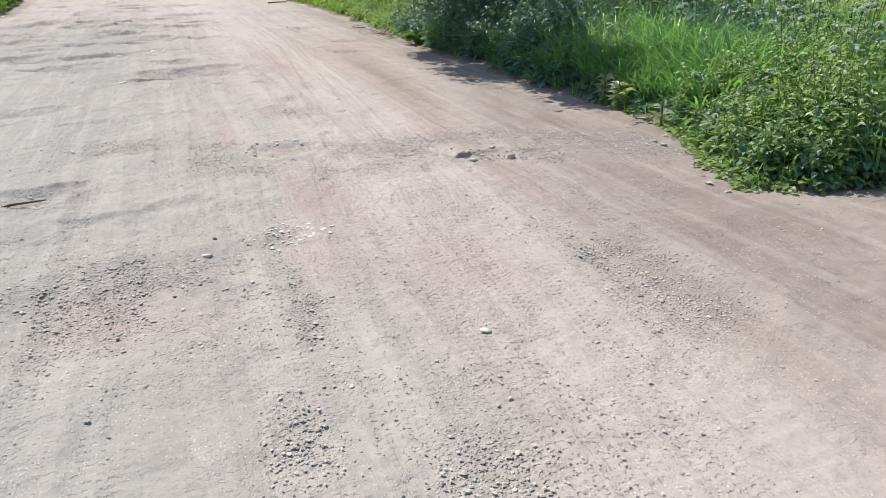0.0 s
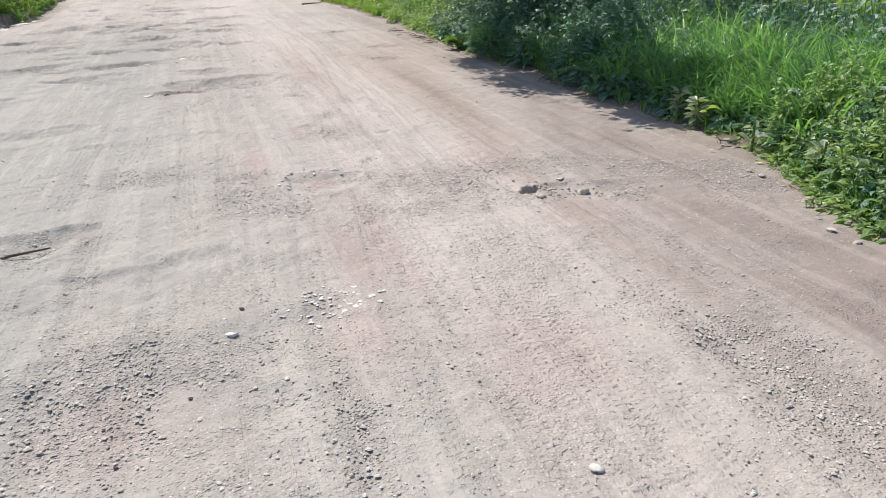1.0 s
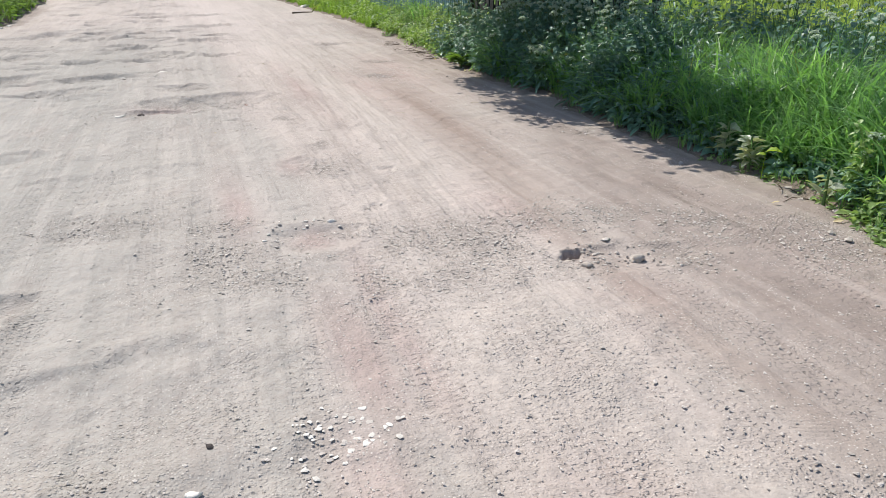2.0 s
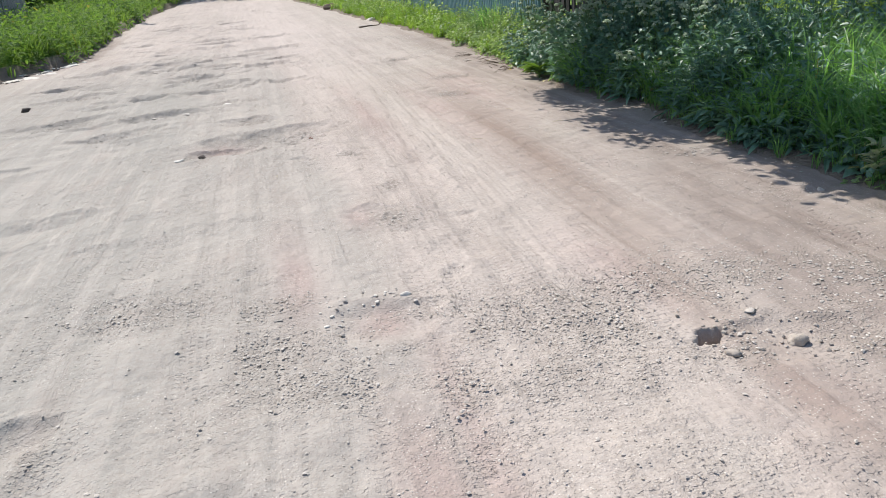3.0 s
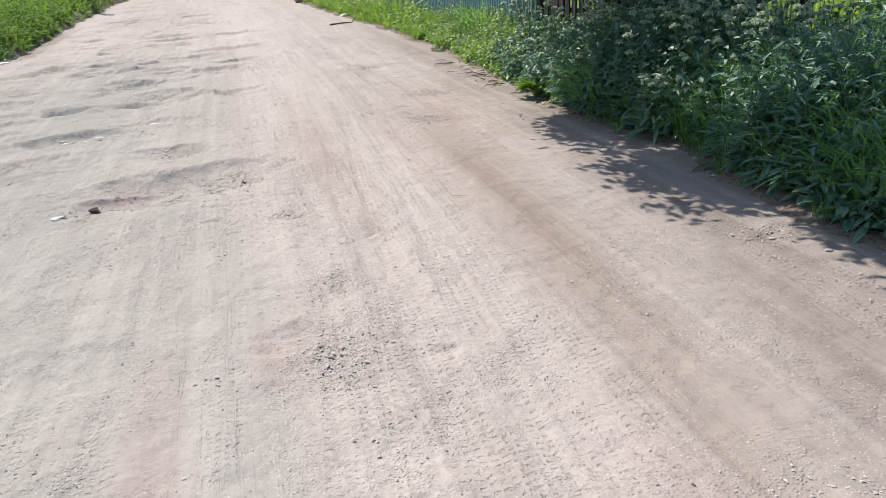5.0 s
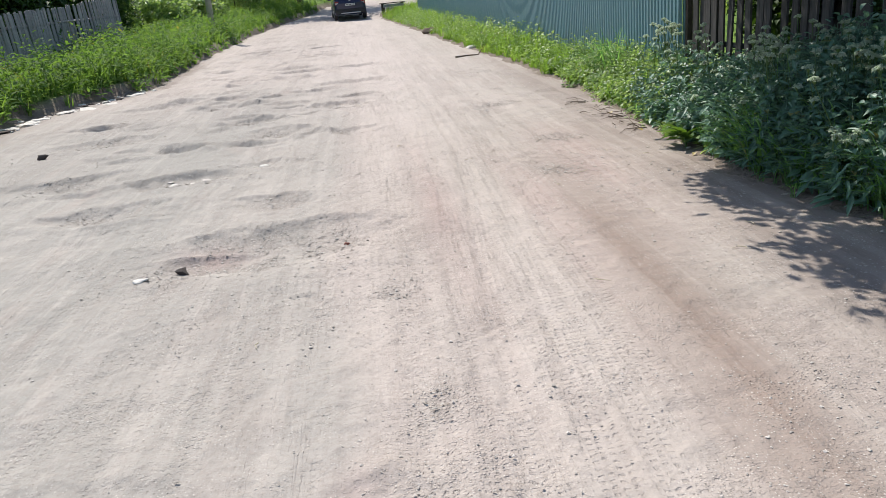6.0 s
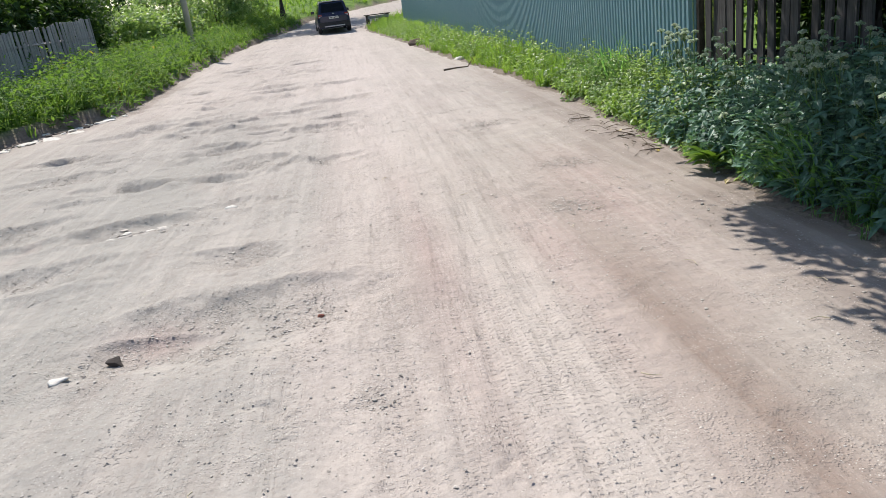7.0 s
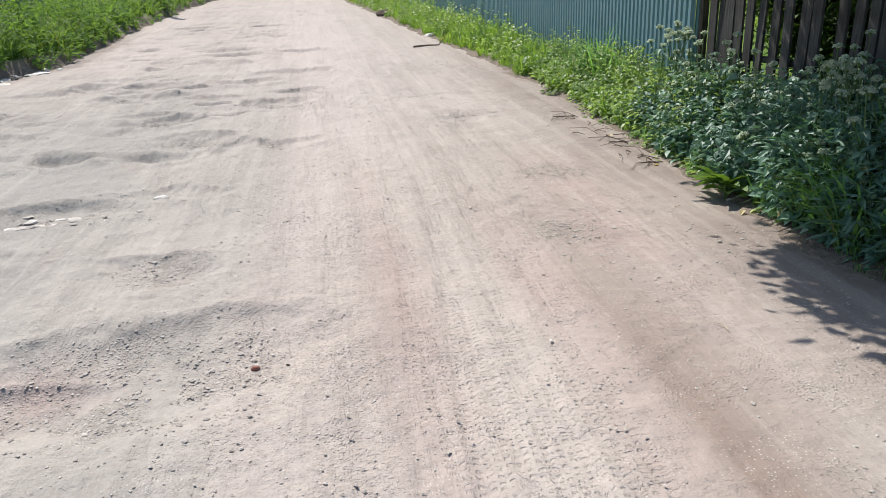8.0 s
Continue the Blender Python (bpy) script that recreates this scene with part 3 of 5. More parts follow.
def build_road():
    ys = steps([(-60, 2), (-8, 0.2), (0.8, 0.02), (4.86, 0.008), (5.1, 0.02), (12, 0.045), (20, 0.08), (32, 0.14), (50, 0.3), (90, 1)])
    s = steps([(-0.035, 0.0034), (0.40, 0.0017), (0.84, 0.0034), (1.035, 1)])
    cols = len(s)
    lo, hi = left_edge(ys)[:, None], right_edge(ys)[:, None]
    x = (lo + (hi - lo) * s[None, :]).ravel()
    y = np.repeat(ys, cols)
    z = road_height(x, y)
    over = np.maximum(np.repeat(lo.ravel(), cols) - x, x - np.repeat(hi.ravel(), cols))
    z = z - 0.35 * np.clip(over, 0, 1) + 0.02 * (over > -0.3) * (fbm(x * 7, y * 7, 121, 3) - 0.4)
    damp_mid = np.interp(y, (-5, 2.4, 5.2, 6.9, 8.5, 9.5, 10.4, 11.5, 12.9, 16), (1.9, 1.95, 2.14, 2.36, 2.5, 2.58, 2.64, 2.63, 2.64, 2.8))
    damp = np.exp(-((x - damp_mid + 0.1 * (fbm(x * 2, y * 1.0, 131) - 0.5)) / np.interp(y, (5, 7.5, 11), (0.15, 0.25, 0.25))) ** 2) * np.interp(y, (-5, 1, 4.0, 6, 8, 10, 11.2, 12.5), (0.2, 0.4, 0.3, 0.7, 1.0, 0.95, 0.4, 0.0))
    tread, tu = np.zeros_like(x), np.zeros_like(x)
    for x0, drift, half, y0, y1, amount in TRACKS:
        u = x - (x0 + drift * y + 0.03 * np.sin(y * 0.9 + x0 * 9))
        w = amount * smooth01((half - np.abs(u)) / 0.02) * smooth01((y - y0) / 0.6) * smooth01((y1 - y) / 1.2)
        better = w > tread
        tread[better], tu[better] = w[better], u[better]
        z = z - 0.005 * w
    # first mask's left term: shade of the overhanging bank grass, painted as darker soil
    attrs = {"verge_soil_bank_shade": smooth01((x - np.interp(y, (0, 3, 4.5, 5.6, 8, 14, 30), (1.5, 1.6, 1.65, 2.0, 2.7, 3.2, 3.4))) / 0.85) * smooth01((30 - y) / 14) + 0.9 * smooth01((left_edge(y) + 0.75 - x) / 0.6) * smooth01((y - 15) / 4) * smooth01((34 - y) / 6), "pink": ovals(x, y, PINK) * 0.75, "damp": damp, "grey": (0.8 * smooth01((1.05 - x + 0.5 * (fbm(x * 1.5, y * 0.4, 141, 3) - 0.5)) / 0.45) + 0.35 * smooth01((0.1 - x) / 0.8)) * smooth01((24 - y) / 10), "gravel": gravel_weight(x, y), "tread": tread, "track_u": tu, "lane": 0.95 * np.exp(-((x - np.interp(y, (0, 5, 12, 30), (0.9, 1.2, 1.15, 0.9)) + 0.5 * (fbm(x * 0.8, y * 0.3, 143, 3) - 0.5)) / 1.0) ** 2) * smooth01((y - 2) / 4) + 0.7 * smooth01((y - 14) / 10) * smooth01((3.4 - x) / 1.0)}
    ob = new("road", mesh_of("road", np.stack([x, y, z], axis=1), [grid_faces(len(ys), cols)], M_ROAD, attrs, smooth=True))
    tagged(ob, "dry sandy dirt road with potholes, loose gravel and tyre tracks", "dirt road", kind="structure")


build_ground()
build_road()


# ---- stones ----
def rock_shape(seed, flat=0.6, detail=1):
    """A unit pebble: an uneven, flattened lump."""
    bm = bmesh.new()
    bmesh.ops.create_icosphere(bm, subdivisions=detail, radius=1)
    for v in bm.verts:
        k = 1 + 0.75 * noise.noise(v.co * 0.9 + Vector((seed * 3.7, seed, 0))) + 0.25 * noise.noise(v.co * 2.6 + Vector((seed, 4.1, seed * 2.3)))
        v.co = Vector((v.co.x * k * 1.15, v.co.y * k * 0.9, v.co.z * k * flat))
    return bm


def bm_arrays(bm):
    bm.verts.ensure_lookup_table()
    v = np.array([p.co[:] for p in bm.verts])
    f = np.array([[p.index for p in q.verts] for q in bm.faces])
    bm.free()
    return v, f


def scatter(name, shapes, pos, size, material, label, category):
    """Very many small copies of a few shapes, joined in one mesh."""
    vs, fs, base = [], [], 0
    pick = rng.integers(0, len(shapes), len(pos))
    for k, (v, f) in enumerate(shapes):
        p, r = pos[pick == k], size[pick == k]
        if not len(p):
            continue
        a = rng.uniform(0, math.tau, len(p))
        c, sn = np.cos(a)[:, None], np.sin(a)[:, None]
        q = v[None] * r[:, None, None]
        q = np.stack([q[..., 0] * c - q[..., 1] * sn, q[..., 0] * sn + q[..., 1] * c, q[..., 2]], axis=2) + p[:, None, :]
        vs.append(q.reshape(-1, 3))
        fs.append((f[None] + (np.arange(len(p)) * len(v))[:, None, None] + base).reshape(-1, f.shape[1]))
        base += len(p) * len(v)
    ob = new(name, mesh_of(name, np.concatenate(vs), [np.concatenate(fs)], material))
    return tagged(ob, label, category, kind="stuff")


def build_gravel():
    shapes = []
    for k in range(4):
        bm = bmesh.new()
        bmesh.ops.create_icosphere(bm, subdivisions=1, radius=1)
        for v in bm.verts:
            w = 1 + 0.7 * noise.noise(v.co * 1.3 + Vector((k * 5.1, k, 2)))
            v.co = Vector((v.co.x * w * 1.2, v.co.y * w * 0.85, v.co.z * w * 0.36))
        bmesh.ops.dissolve_degenerate(bm, dist=0.35, edges=bm.edges[:])
        bmesh.ops.triangulate(bm, faces=bm.faces[:])
        bm.verts.index_update()
        shapes.append(bm_arrays(bm))
    n = 400000
    x, y = rng.uniform(-3.6, 3.9, n), 0.8 + 20 * rng.random(n) ** 1.35
    w = ovals(x, y, GRAVEL)
    keep = rng.random(n) < np.clip(0.012 + 0.10 * smooth01((fbm(x * 1.6, y * 1.1, 107, 4) - 0.46) * 6) + 0.40 * w * smooth01((fbm(x * 4, y * 4, 101, 3) - 0.25) * 3), 0, 1)
    x, y = x[keep], y[keep]
    size = 0.0022 + 0.0035 * rng.random(len(x)) + 0.0065 * w[keep] * rng.random(len(x)) ** 2.2 + 0.005 * rng.random(len(x)) ** 12
    size = size * np.clip(0.75 + y * 0.04, 1, 1.6)
    pos = np.stack([x, y, road_height(x, y) + size * 0.2], axis=1)
    scatter("gravel", shapes, pos, size, M_STONE, "loose grey gravel strewn over the dirt road", "gravel")


def stone(x, y, r, material, label, category="stone", flat=0.6, seed=1, sink=0.25, group="", turn=0.0, detail=2):
    bm = rock_shape(seed, flat, detail)
    z = float(road_height(np.array([x]), np.array([y]))[0])
    ob = part(category.replace(" ", "_"), bm, material, smooth=detail > 1)
    ob.matrix_world = pose(x, y, z + r * flat * (1 - sink) * 0.6, 0, 0, turn) @ Matrix.Diagonal((r, r, r, 1))
    return tagged(ob, label, category, group)


build_gravel()
stone(2.31, 4.84, 0.035, M_ROCK, "rounded sandy cobble half buried beside a hole", flat=0.8, seed=3, sink=0.55, turn=40, detail=3)
stone(2.02, 4.83, 0.026, M_ROCK, "small rounded stone at the lip of a hole", flat=0.6, seed=5, turn=10)
stone(2.28, 5.1, 0.024, M_STONE, "flat grey stone in the gravel", flat=0.14, seed=6, sink=0.6)
stone(-0.22, 10.1, 0.042, M_DARKSTONE, "dark jagged stone lying in a shallow pothole", flat=0.8, seed=29, detail=1)
stone(-3.04, 15.2, 0.058, M_DARKSTONE, "dark rounded stone on the dirt road", flat=0.7, seed=9)
stone(0.107, 3.68, 0.021, M_PALE, "white pebble on the dirt road", flat=0.4, seed=10)
stone(1.063, 2.41, 0.020, M_PALE, "white flat pebble on the dirt road", flat=0.22, seed=11, turn=-20)
stone(0.95, 5.92, 0.022, M_PALE, "pale pebble at the rim of a shallow pothole", flat=0.6, seed=12)
stone(-0.41, 9.85, 0.042, M_PALE, "long pale stone flat on the dirt", flat=0.2, seed=13, turn=15)
stone(-0.02, 13.1, 0.05, M_PALE, "pale stone beside a pothole", flat=0.4, seed=14)
stone(3.62, 33.2, 0.21, stone_material("brown_rock", (0.15, 0.11, 0.085), (0.22, 0.17, 0.13)), "brownish rock at the edge of the verge", flat=0.7, seed=15, detail=3)
stone(4.02, 25.6, 0.13, M_PALE, "pale rock in front of the verge grass", flat=0.6, seed=16)
stone(0.85, 10.3, 0.016, stone_material("reddish_stone", (0.30, 0.12, 0.09), (0.36, 0.16, 0.12)), "reddish brick fragment in the gravel", "brick fragment", seed=17)
chip_rng = random.Random(4)
for k in range(70):
    t = chip_rng.random()
    stone(2.02 + 0.62 * t + chip_rng.gauss(0, 0.07), 5.02 - 0.42 * t + chip_rng.gauss(0, 0.07), chip_rng.uniform(0.004, 0.012), M_ROCK if k % 3 else M_STONE, "crumbly clod of dirt round the hole", "clod", 0.6, k, 0.25, "clods round the hole", chip_rng.uniform(0, 180), 1)
for k in range(84):
    a, r = chip_rng.uniform(0, math.tau), chip_rng.random() ** 0.7
    stone(0.55 + 0.21 * r * math.cos(a) + chip_rng.gauss(0, 0.03), 3.84 + 0.15 * r * math.sin(a) + chip_rng.gauss(0, 0.03), chip_rng.uniform(0.004, 0.013), M_PALE if k % 3 else M_STONE, "flat white stone chip pressed into the dirt", "stone chip", 0.15, k, 0.2, "white stone chips", chip_rng.uniform(0, 180), 1)
for k in range(34):
    stone(-0.72 + chip_rng.gauss(0, 0.24), 12.80 + chip_rng.gauss(0, 0.13), chip_rng.uniform(0.02, 0.05), M_STONE if k % 4 else M_PALE, "pale broken stone lying in a pothole", "stone", 0.3, k, 0.0, "stones in the pothole", chip_rng.uniform(0, 180), 1)
for k in range(30):
    a = chip_rng.uniform(0.2, 3.9)
    stone(0.78 + 0.22 * math.cos(a) + chip_rng.gauss(0, 0.05), 5.80 + 0.19 * math.sin(a) + chip_rng.gauss(0, 0.06), chip_rng.uniform(0.004, 0.014), M_PALE if k % 3 else M_STONE, "pale stone on a shallow pothole's rim", "stone", 0.5, k, 0.1, "stones on the rim", chip_rng.uniform(0, 180), 1)
for k in range(46):
    x, y = (chip_rng.gauss(-0.25, 0.5), chip_rng.gauss(3.35, 0.45)) if k < 30 else (chip_rng.gauss(0.6, 0.4), chip_rng.gauss(10.15, 0.25))
    stone(x, y, chip_rng.uniform(0.006, 0.014), M_STONE if k % 9 else M_DARKSTONE, "small dull grey stone on the dirt", "stone", 0.4, k, 0.15, "stones on the road", chip_rng.uniform(0, 180), 1)
for k in range(64):
    stone(-4.95 + 1.25 * (k / 64) ** 1.4 + chip_rng.gauss(0, 0.13), 18.6 + 4.4 * k / 64 + chip_rng.gauss(0, 0.2), chip_rng.uniform(0.03, 0.09) if k % 4 else chip_rng.uniform(0.12, 0.22), M_PALE if k % 5 else M_DARKSTONE, "whitish rubble along the foot of the grass bank", "rubble", 0.4 if k % 4 else 0.14, k, 0.1, "rubble by the bank", chip_rng.uniform(0, 180), 1)


# ---- plants ----
def blades(pos, h, w, az, bend, segs=4):
    """Arched grass blades; returns verts, faces, tip."""
    n = len(pos)
    s = np.linspace(0, 1, segs + 1)
    ca, sa = np.cos(az)[:, None], np.sin(az)[:, None]
    out = h[:, None] * bend[:, None] * s[None] ** 2.0
    up = h[:, None] * (s[None] - 0.58 * bend[:, None] * s[None] ** 3)
    cen = np.stack([pos[:, 0:1] + ca * out, pos[:, 1:2] + sa * out, pos[:, 2:3] + up], axis=2)
    half = 0.5 * w[:, None] * (1 - s[None] ** 1.8) * (0.55 + 0.45 * np.sin(np.pi * np.clip(s[None] * 1.2 + 0.12, 0, 1)))
    tw = rng.uniform(-0.9, 0.9, n)[:, None] * s[None]
    side = np.stack([-np.sin(az[:, None] + tw), np.cos(az[:, None] + tw), 0.25 * np.sin(tw * 2)], axis=2)
    lo, hi = cen - side * half[..., None], cen + side * half[..., None]
    rows = np.stack([lo[:, :-1], hi[:, :-1]], axis=2).reshape(n, -1, 3)
    v = np.concatenate([rows, cen[:, -1:]], axis=1)
    k = 2 * segs + 1
    quad = np.array([[2 * i, 2 * i + 1, 2 * i + 3, 2 * i + 2] for i in range(segs - 1)])
    tri = np.array([[2 * segs - 2, 2 * segs - 1, 2 * segs]])
    off = (np.arange(n) * k)[:, None, None]
    tip = np.concatenate([np.repeat(s[:-1], 2), [1.0]])
    return v.reshape(-1, 3), [(quad[None] + off).reshape(-1, 4), (tri[None] + off).reshape(-1, 3)], np.tile(tip, n), k


def leaves(pos, az, pitch, length, width, fold=0.18):
    """Ovate leaves with a folded midrib; returns verts, faces, tip."""
    n = len(pos)
    u = np.array([0.0, 0.28, 0.28, 0.28, 0.66, 0.66, 0.66, 1.0])
    sd = np.array([0, -0.5, 0, 0.5, -0.38, 0, 0.38, 0])
    up = np.array([0, fold, 0, fold, fold * 0.4, -0.12, fold * 0.4, -0.34])
    f = np.stack([np.cos(az) * np.cos(pitch), np.sin(az) * np.cos(pitch), np.sin(pitch)], axis=1)
    r = rng.uniform(-0.5, 0.5, n)
    t = np.stack([-np.sin(az) * np.cos(r), np.cos(az) * np.cos(r), np.sin(r)], axis=1)
    nrm = np.cross(f, t)
    v = pos[:, None] + f[:, None] * (u[None] * length[:, None])[..., None] + t[:, None] * (sd[None] * width[:, None])[..., None] + nrm[:, None] * (up[None] * width[:, None])[..., None]
    tri = np.array([[0, 2, 1], [0, 3, 2], [4, 5, 7], [5, 6, 7]])
    quad = np.array([[1, 2, 5, 4], [2, 3, 6, 5]])
    off = (np.arange(n) * 8)[:, None, None]
    return v.reshape(-1, 3), [(tri[None] + off).reshape(-1, 3), (quad[None] + off).reshape(-1, 4)], np.tile(u, n), 8


def prisms(a, b, r):
    """Thin three-sided stems from points a to points b."""
    n = len(a)
    ring = np.array([[1, 0, 0], [-0.5, 0.87, 0], [-0.5, -0.87, 0]])
    v = np.concatenate([a[:, None] + ring[None] * r[:, None, None], b[:, None] + ring[None] * r[:, None, None] * 0.6], axis=1)
    quad = np.array([[0, 1, 4, 3], [1, 2, 5, 4], [2, 0, 3, 5]])
    return v.reshape(-1, 3), [(quad[None] + (np.arange(n) * 6)[:, None, None]).reshape(-1, 4)], np.tile([0, 0, 0, 0.3, 0.3, 0.3], n), 6


def joined(name, bits, material, label, category, kind="stuff"):
    """Joins (geometry, tint) pairs into one object."""
    vs, fs, tips, tints, base = [], [], [], [], 0
    for (v, f, tip, k), tint in bits:
        vs.append(v), tips.append(tip), tints.append(np.repeat(tint, k))
        fs += [q + base for q in f]
        base += len(v)
    ob = new(name, mesh_of(name, np.concatenate(vs), fs, material, {"tip": np.concatenate(tips), "tint": np.concatenate(tints)}))
    return tagged(ob, label, category, kind=kind)


def on_right(n, y0, y1, d0, d1, power=1.0):
    y = rng.uniform(y0, y1, n)
    d = d0 + (d1 - d0) * rng.random(n) ** power
    x = right_edge(y) + d
    return np.stack([x, y, ground_height(x, y) - 0.01], axis=1), d


def on_left(n, y0, y1, d0, d1, power=1.0):
    y = rng.uniform(y0, y1, n)
    d = d0 + (d1 - d0) * rng.random(n) ** power
    x = left_edge(y) - d
    return np.stack([x, y, ground_height(x, y) - 0.01], axis=1), d


def patchy(p, scale, seed):
    return fbm(p[:, 0] * scale, p[:, 1] * scale, seed, 3)


def grass(p, h0, h1, w0, w1, edge, bend=(0.25, 0.95), segs=4, seed=1):
    per = 8
    c = p[: max(1, len(p) // per)]
    p = np.repeat(c, per, axis=0)
    edge = np.repeat(edge[: len(c)], per)
    n = len(p)
    az = rng.uniform(0, math.tau, n)
    wide = 0.05 * np.sqrt(rng.random(n)) * (w1 / 0.017) ** 0.7
    p = p + np.stack([np.cos(az) * wide, np.sin(az) * wide, np.zeros(n)], axis=1)
    # blades of a tuft fall outwards, and each tuft has a side to which it leans
    az = az + rng.normal(0, 0.5, n)
    az = np.where(rng.random(n) < 0.35, np.repeat(rng.uniform(0, math.tau, len(c)), per) + rng.normal(0, 0.4, n), az)
    clump = patchy(p, 1.6, seed)
    h = rng.uniform(h0, h1, n) * np.repeat(rng.uniform(0.75, 1.15, len(c)), per) * (0.65 + 0.7 * clump) * np.clip(0.5 + edge, 0.5, 1.0)
    tint = np.clip(0.95 * patchy(p, 2.5, seed + 5) + rng.normal(0, 0.16, n), 0, 1)
    return blades(p, h, rng.uniform(w0, w1, n), az, rng.uniform(*bend, n), segs), tint


def herbs(p, h0, h1, size0, size1, count, edge, seed=1, round_leaf=0.62):
    """Upright stems with pairs of leaves all the way up."""
    n = len(p)
    h = rng.uniform(h0, h1, n) * (0.5 + 1.0 * patchy(p, 1.3, seed)) * np.clip(0.35 + edge * 1.2, 0.35, 1.0)
    lean = np.stack([rng.normal(-0.05, 0.14, n), rng.normal(0, 0.14, n), np.ones(n)], axis=1)
    top = p + lean * h[:, None]
    tone = np.clip(0.2 + 0.6 * patchy(p, 1.9, seed + 3) + rng.normal(0, 0.15, n), 0, 1)
    t = np.tile(np.linspace(0.12, 1.0, count), n) + rng.normal(0, 0.03, n * count)
    who = np.repeat(np.arange(n), count)
    at = p[who] + (top - p)[who] * t[:, None]
    az = np.tile(np.arange(count) * 2.4, n) + np.repeat(rng.uniform(0, 6.3, n), count) + rng.normal(0, 0.4, n * count)
    size = rng.uniform(size0, size1, n * count) * (1.25 - 0.55 * t)
    reach = size * 0.5
    at = at + np.stack([np.cos(az) * reach, np.sin(az) * reach, np.zeros(len(az))], axis=1)
    lf = leaves(at, az, rng.normal(0.05, 0.42, n * count), size, size * round_leaf * rng.uniform(0.8, 1.2, n * count))
    return [(lf, np.clip(tone[who] + rng.normal(0, 0.12, len(who)), 0, 1)), (prisms(p, top, np.full(n, 0.003) + 0.002 * rng.random(n)), tone * 0.6)], top


def build_right_verge():
    def strip(n, y0, y1, d0, d1, power=1.0):
        return on_right(n, y0, y1, d0, d1, power)

    bits = []
    for n, y0, y1, d0, d1, h0, h1 in ((6200, 4.9, 9.4, 0.14, 1.5, 0.5, 0.92), (2200, 8.8, 11.8, 0.05, 1.3, 0.5, 0.9), (480, 3.2, 4.9, 0.15, 1.8, 0.45, 0.7), (500, -3, 3.2, 0.1, 1.8, 0.45, 0.75), (5200, 3, 10.5, 1.4, 5.0, 0.48, 0.72), (260, 16.2, 17.6, 0.35, 0.9, 0.5, 0.85)):
        p, d = strip(n, y0, y1, d0, d1, 1.25)
        bits.append(grass(p, h0 * 1.1, h1 * 1.1, 0.011, 0.030, d, (0.3, 1.15), 8, int(n / 100)))
    p, d = strip(2600, 2.2, 15, -0.06, 0.35)
    bits.append(grass(p, 0.14, 0.32, 0.005, 0.009, d * 0 + 0.5, (0.4, 1.2), 3, 9))
    joined("tall_grass", bits, M_GRASS, "tall bright green grass with arching blades on the verge", "grass")
    bits = []
    for n, y0, y1, d0, d1, h0, h1 in ((7000, 17.5, 30, 0.0, 1.2, 0.3, 0.55), (5000, 29, 55, 0.0, 2.0, 0.35, 0.7), (2600, 14.2, 18, 0.0, 0.9, 0.25, 0.5)):
        p, d = strip(n, y0, y1, d0, d1)
        bits.append(grass(p, h0, h1, 0.012, 0.022, d, seed=int(n / 100), segs=3))
    joined("verge_grass", bits, M_SHORT, "short sunny grass between the road and the metal fence", "grass")
    dark = []
    for n, y0, y1, d0, d1, h0, h1, a, b, c in ((460, 10.4, 12.4, 0.05, 1.5, 0.55, 0.95, 0.055, 0.115, 26), (330, 12.3, 14.4, 0.05, 1.3, 0.38, 0.62, 0.055, 0.105, 20), (330, 8.6, 11, 0.15, 1.6, 0.45, 0.8, 0.05, 0.11, 18), (170, 6.0, 11, 1.6, 3.4, 0.6, 0.85, 0.06, 0.11, 16), (200, 4.6, 8.8, 0.05, 0.5, 0.15, 0.4, 0.06, 0.11, 12), (160, 3.0, 5.2, 0.02, 0.8, 0.25, 0.5, 0.05, 0.09, 16)):
        p, d = strip(n, y0, y1, d0, d1)
        dark += herbs(p, h0, h1, a, b, c, d, seed=n, round_leaf=0.74)[0]
    for n, y0, y1, d0, d1, h0, h1, c in ((430, 8.3, 12.2, 0.05, 1.4, 0.55, 0.9, 26), (110, 6.6, 8.6, 0.05, 0.9, 0.4, 0.7, 22)):
        p, d = strip(n, y0, y1, d0, d1)
        dark += herbs(p, h0, h1, 0.09, 0.16, c, d, seed=n, round_leaf=0.26)[0]
    joined("nettles", dark, M_HERB, "dark leafy nettles and ground elder along the fence", "weeds")
    light = []
    for n, y0, y1, d0, d1, h0, h1, a, b, c in ((150, 2.6, 6.4, -0.12, 0.2, 0.05, 0.16, 0.03, 0.07, 7), (90, 12.3, 17, -0.1, 0.2, 0.05, 0.16, 0.03, 0.07, 7), (760, 13.2, 18.5, 0.02, 1.0, 0.26, 0.52, 0.05, 0.10, 15), (560, 3.15, 5.2, 0.0, 1.7, 0.42, 0.75, 0.035, 0.08, 24), (300, -1, 3.2, 0.0, 1.9, 0.4, 0.72, 0.035, 0.075, 24), (260, 2.4, 5.0, -0.14, 0.3, 0.08, 0.26, 0.04, 0.08, 9), (300, 18, 46, 0.1, 1.3, 0.3, 0.55, 0.08, 0.14, 12), (300, -3, 4.5, 1.6, 4.5, 0.6, 0.9, 0.05, 0.08, 16), (130, 11.2, 14.3, 0.0, 0.25, 0.12, 0.3, 0.05, 0.08, 10)):
        p, d = strip(n, y0, y1, d0, d1)
        light += herbs(p, h0, h1, a, b, c, d, seed=n + 1)[0]
    joined("leafy_weeds", light, M_WEED, "light green leafy weeds in full sun", "weeds")
    # the meadow behind
    p, d = strip(17000, -4, 15, 4.0, 22)
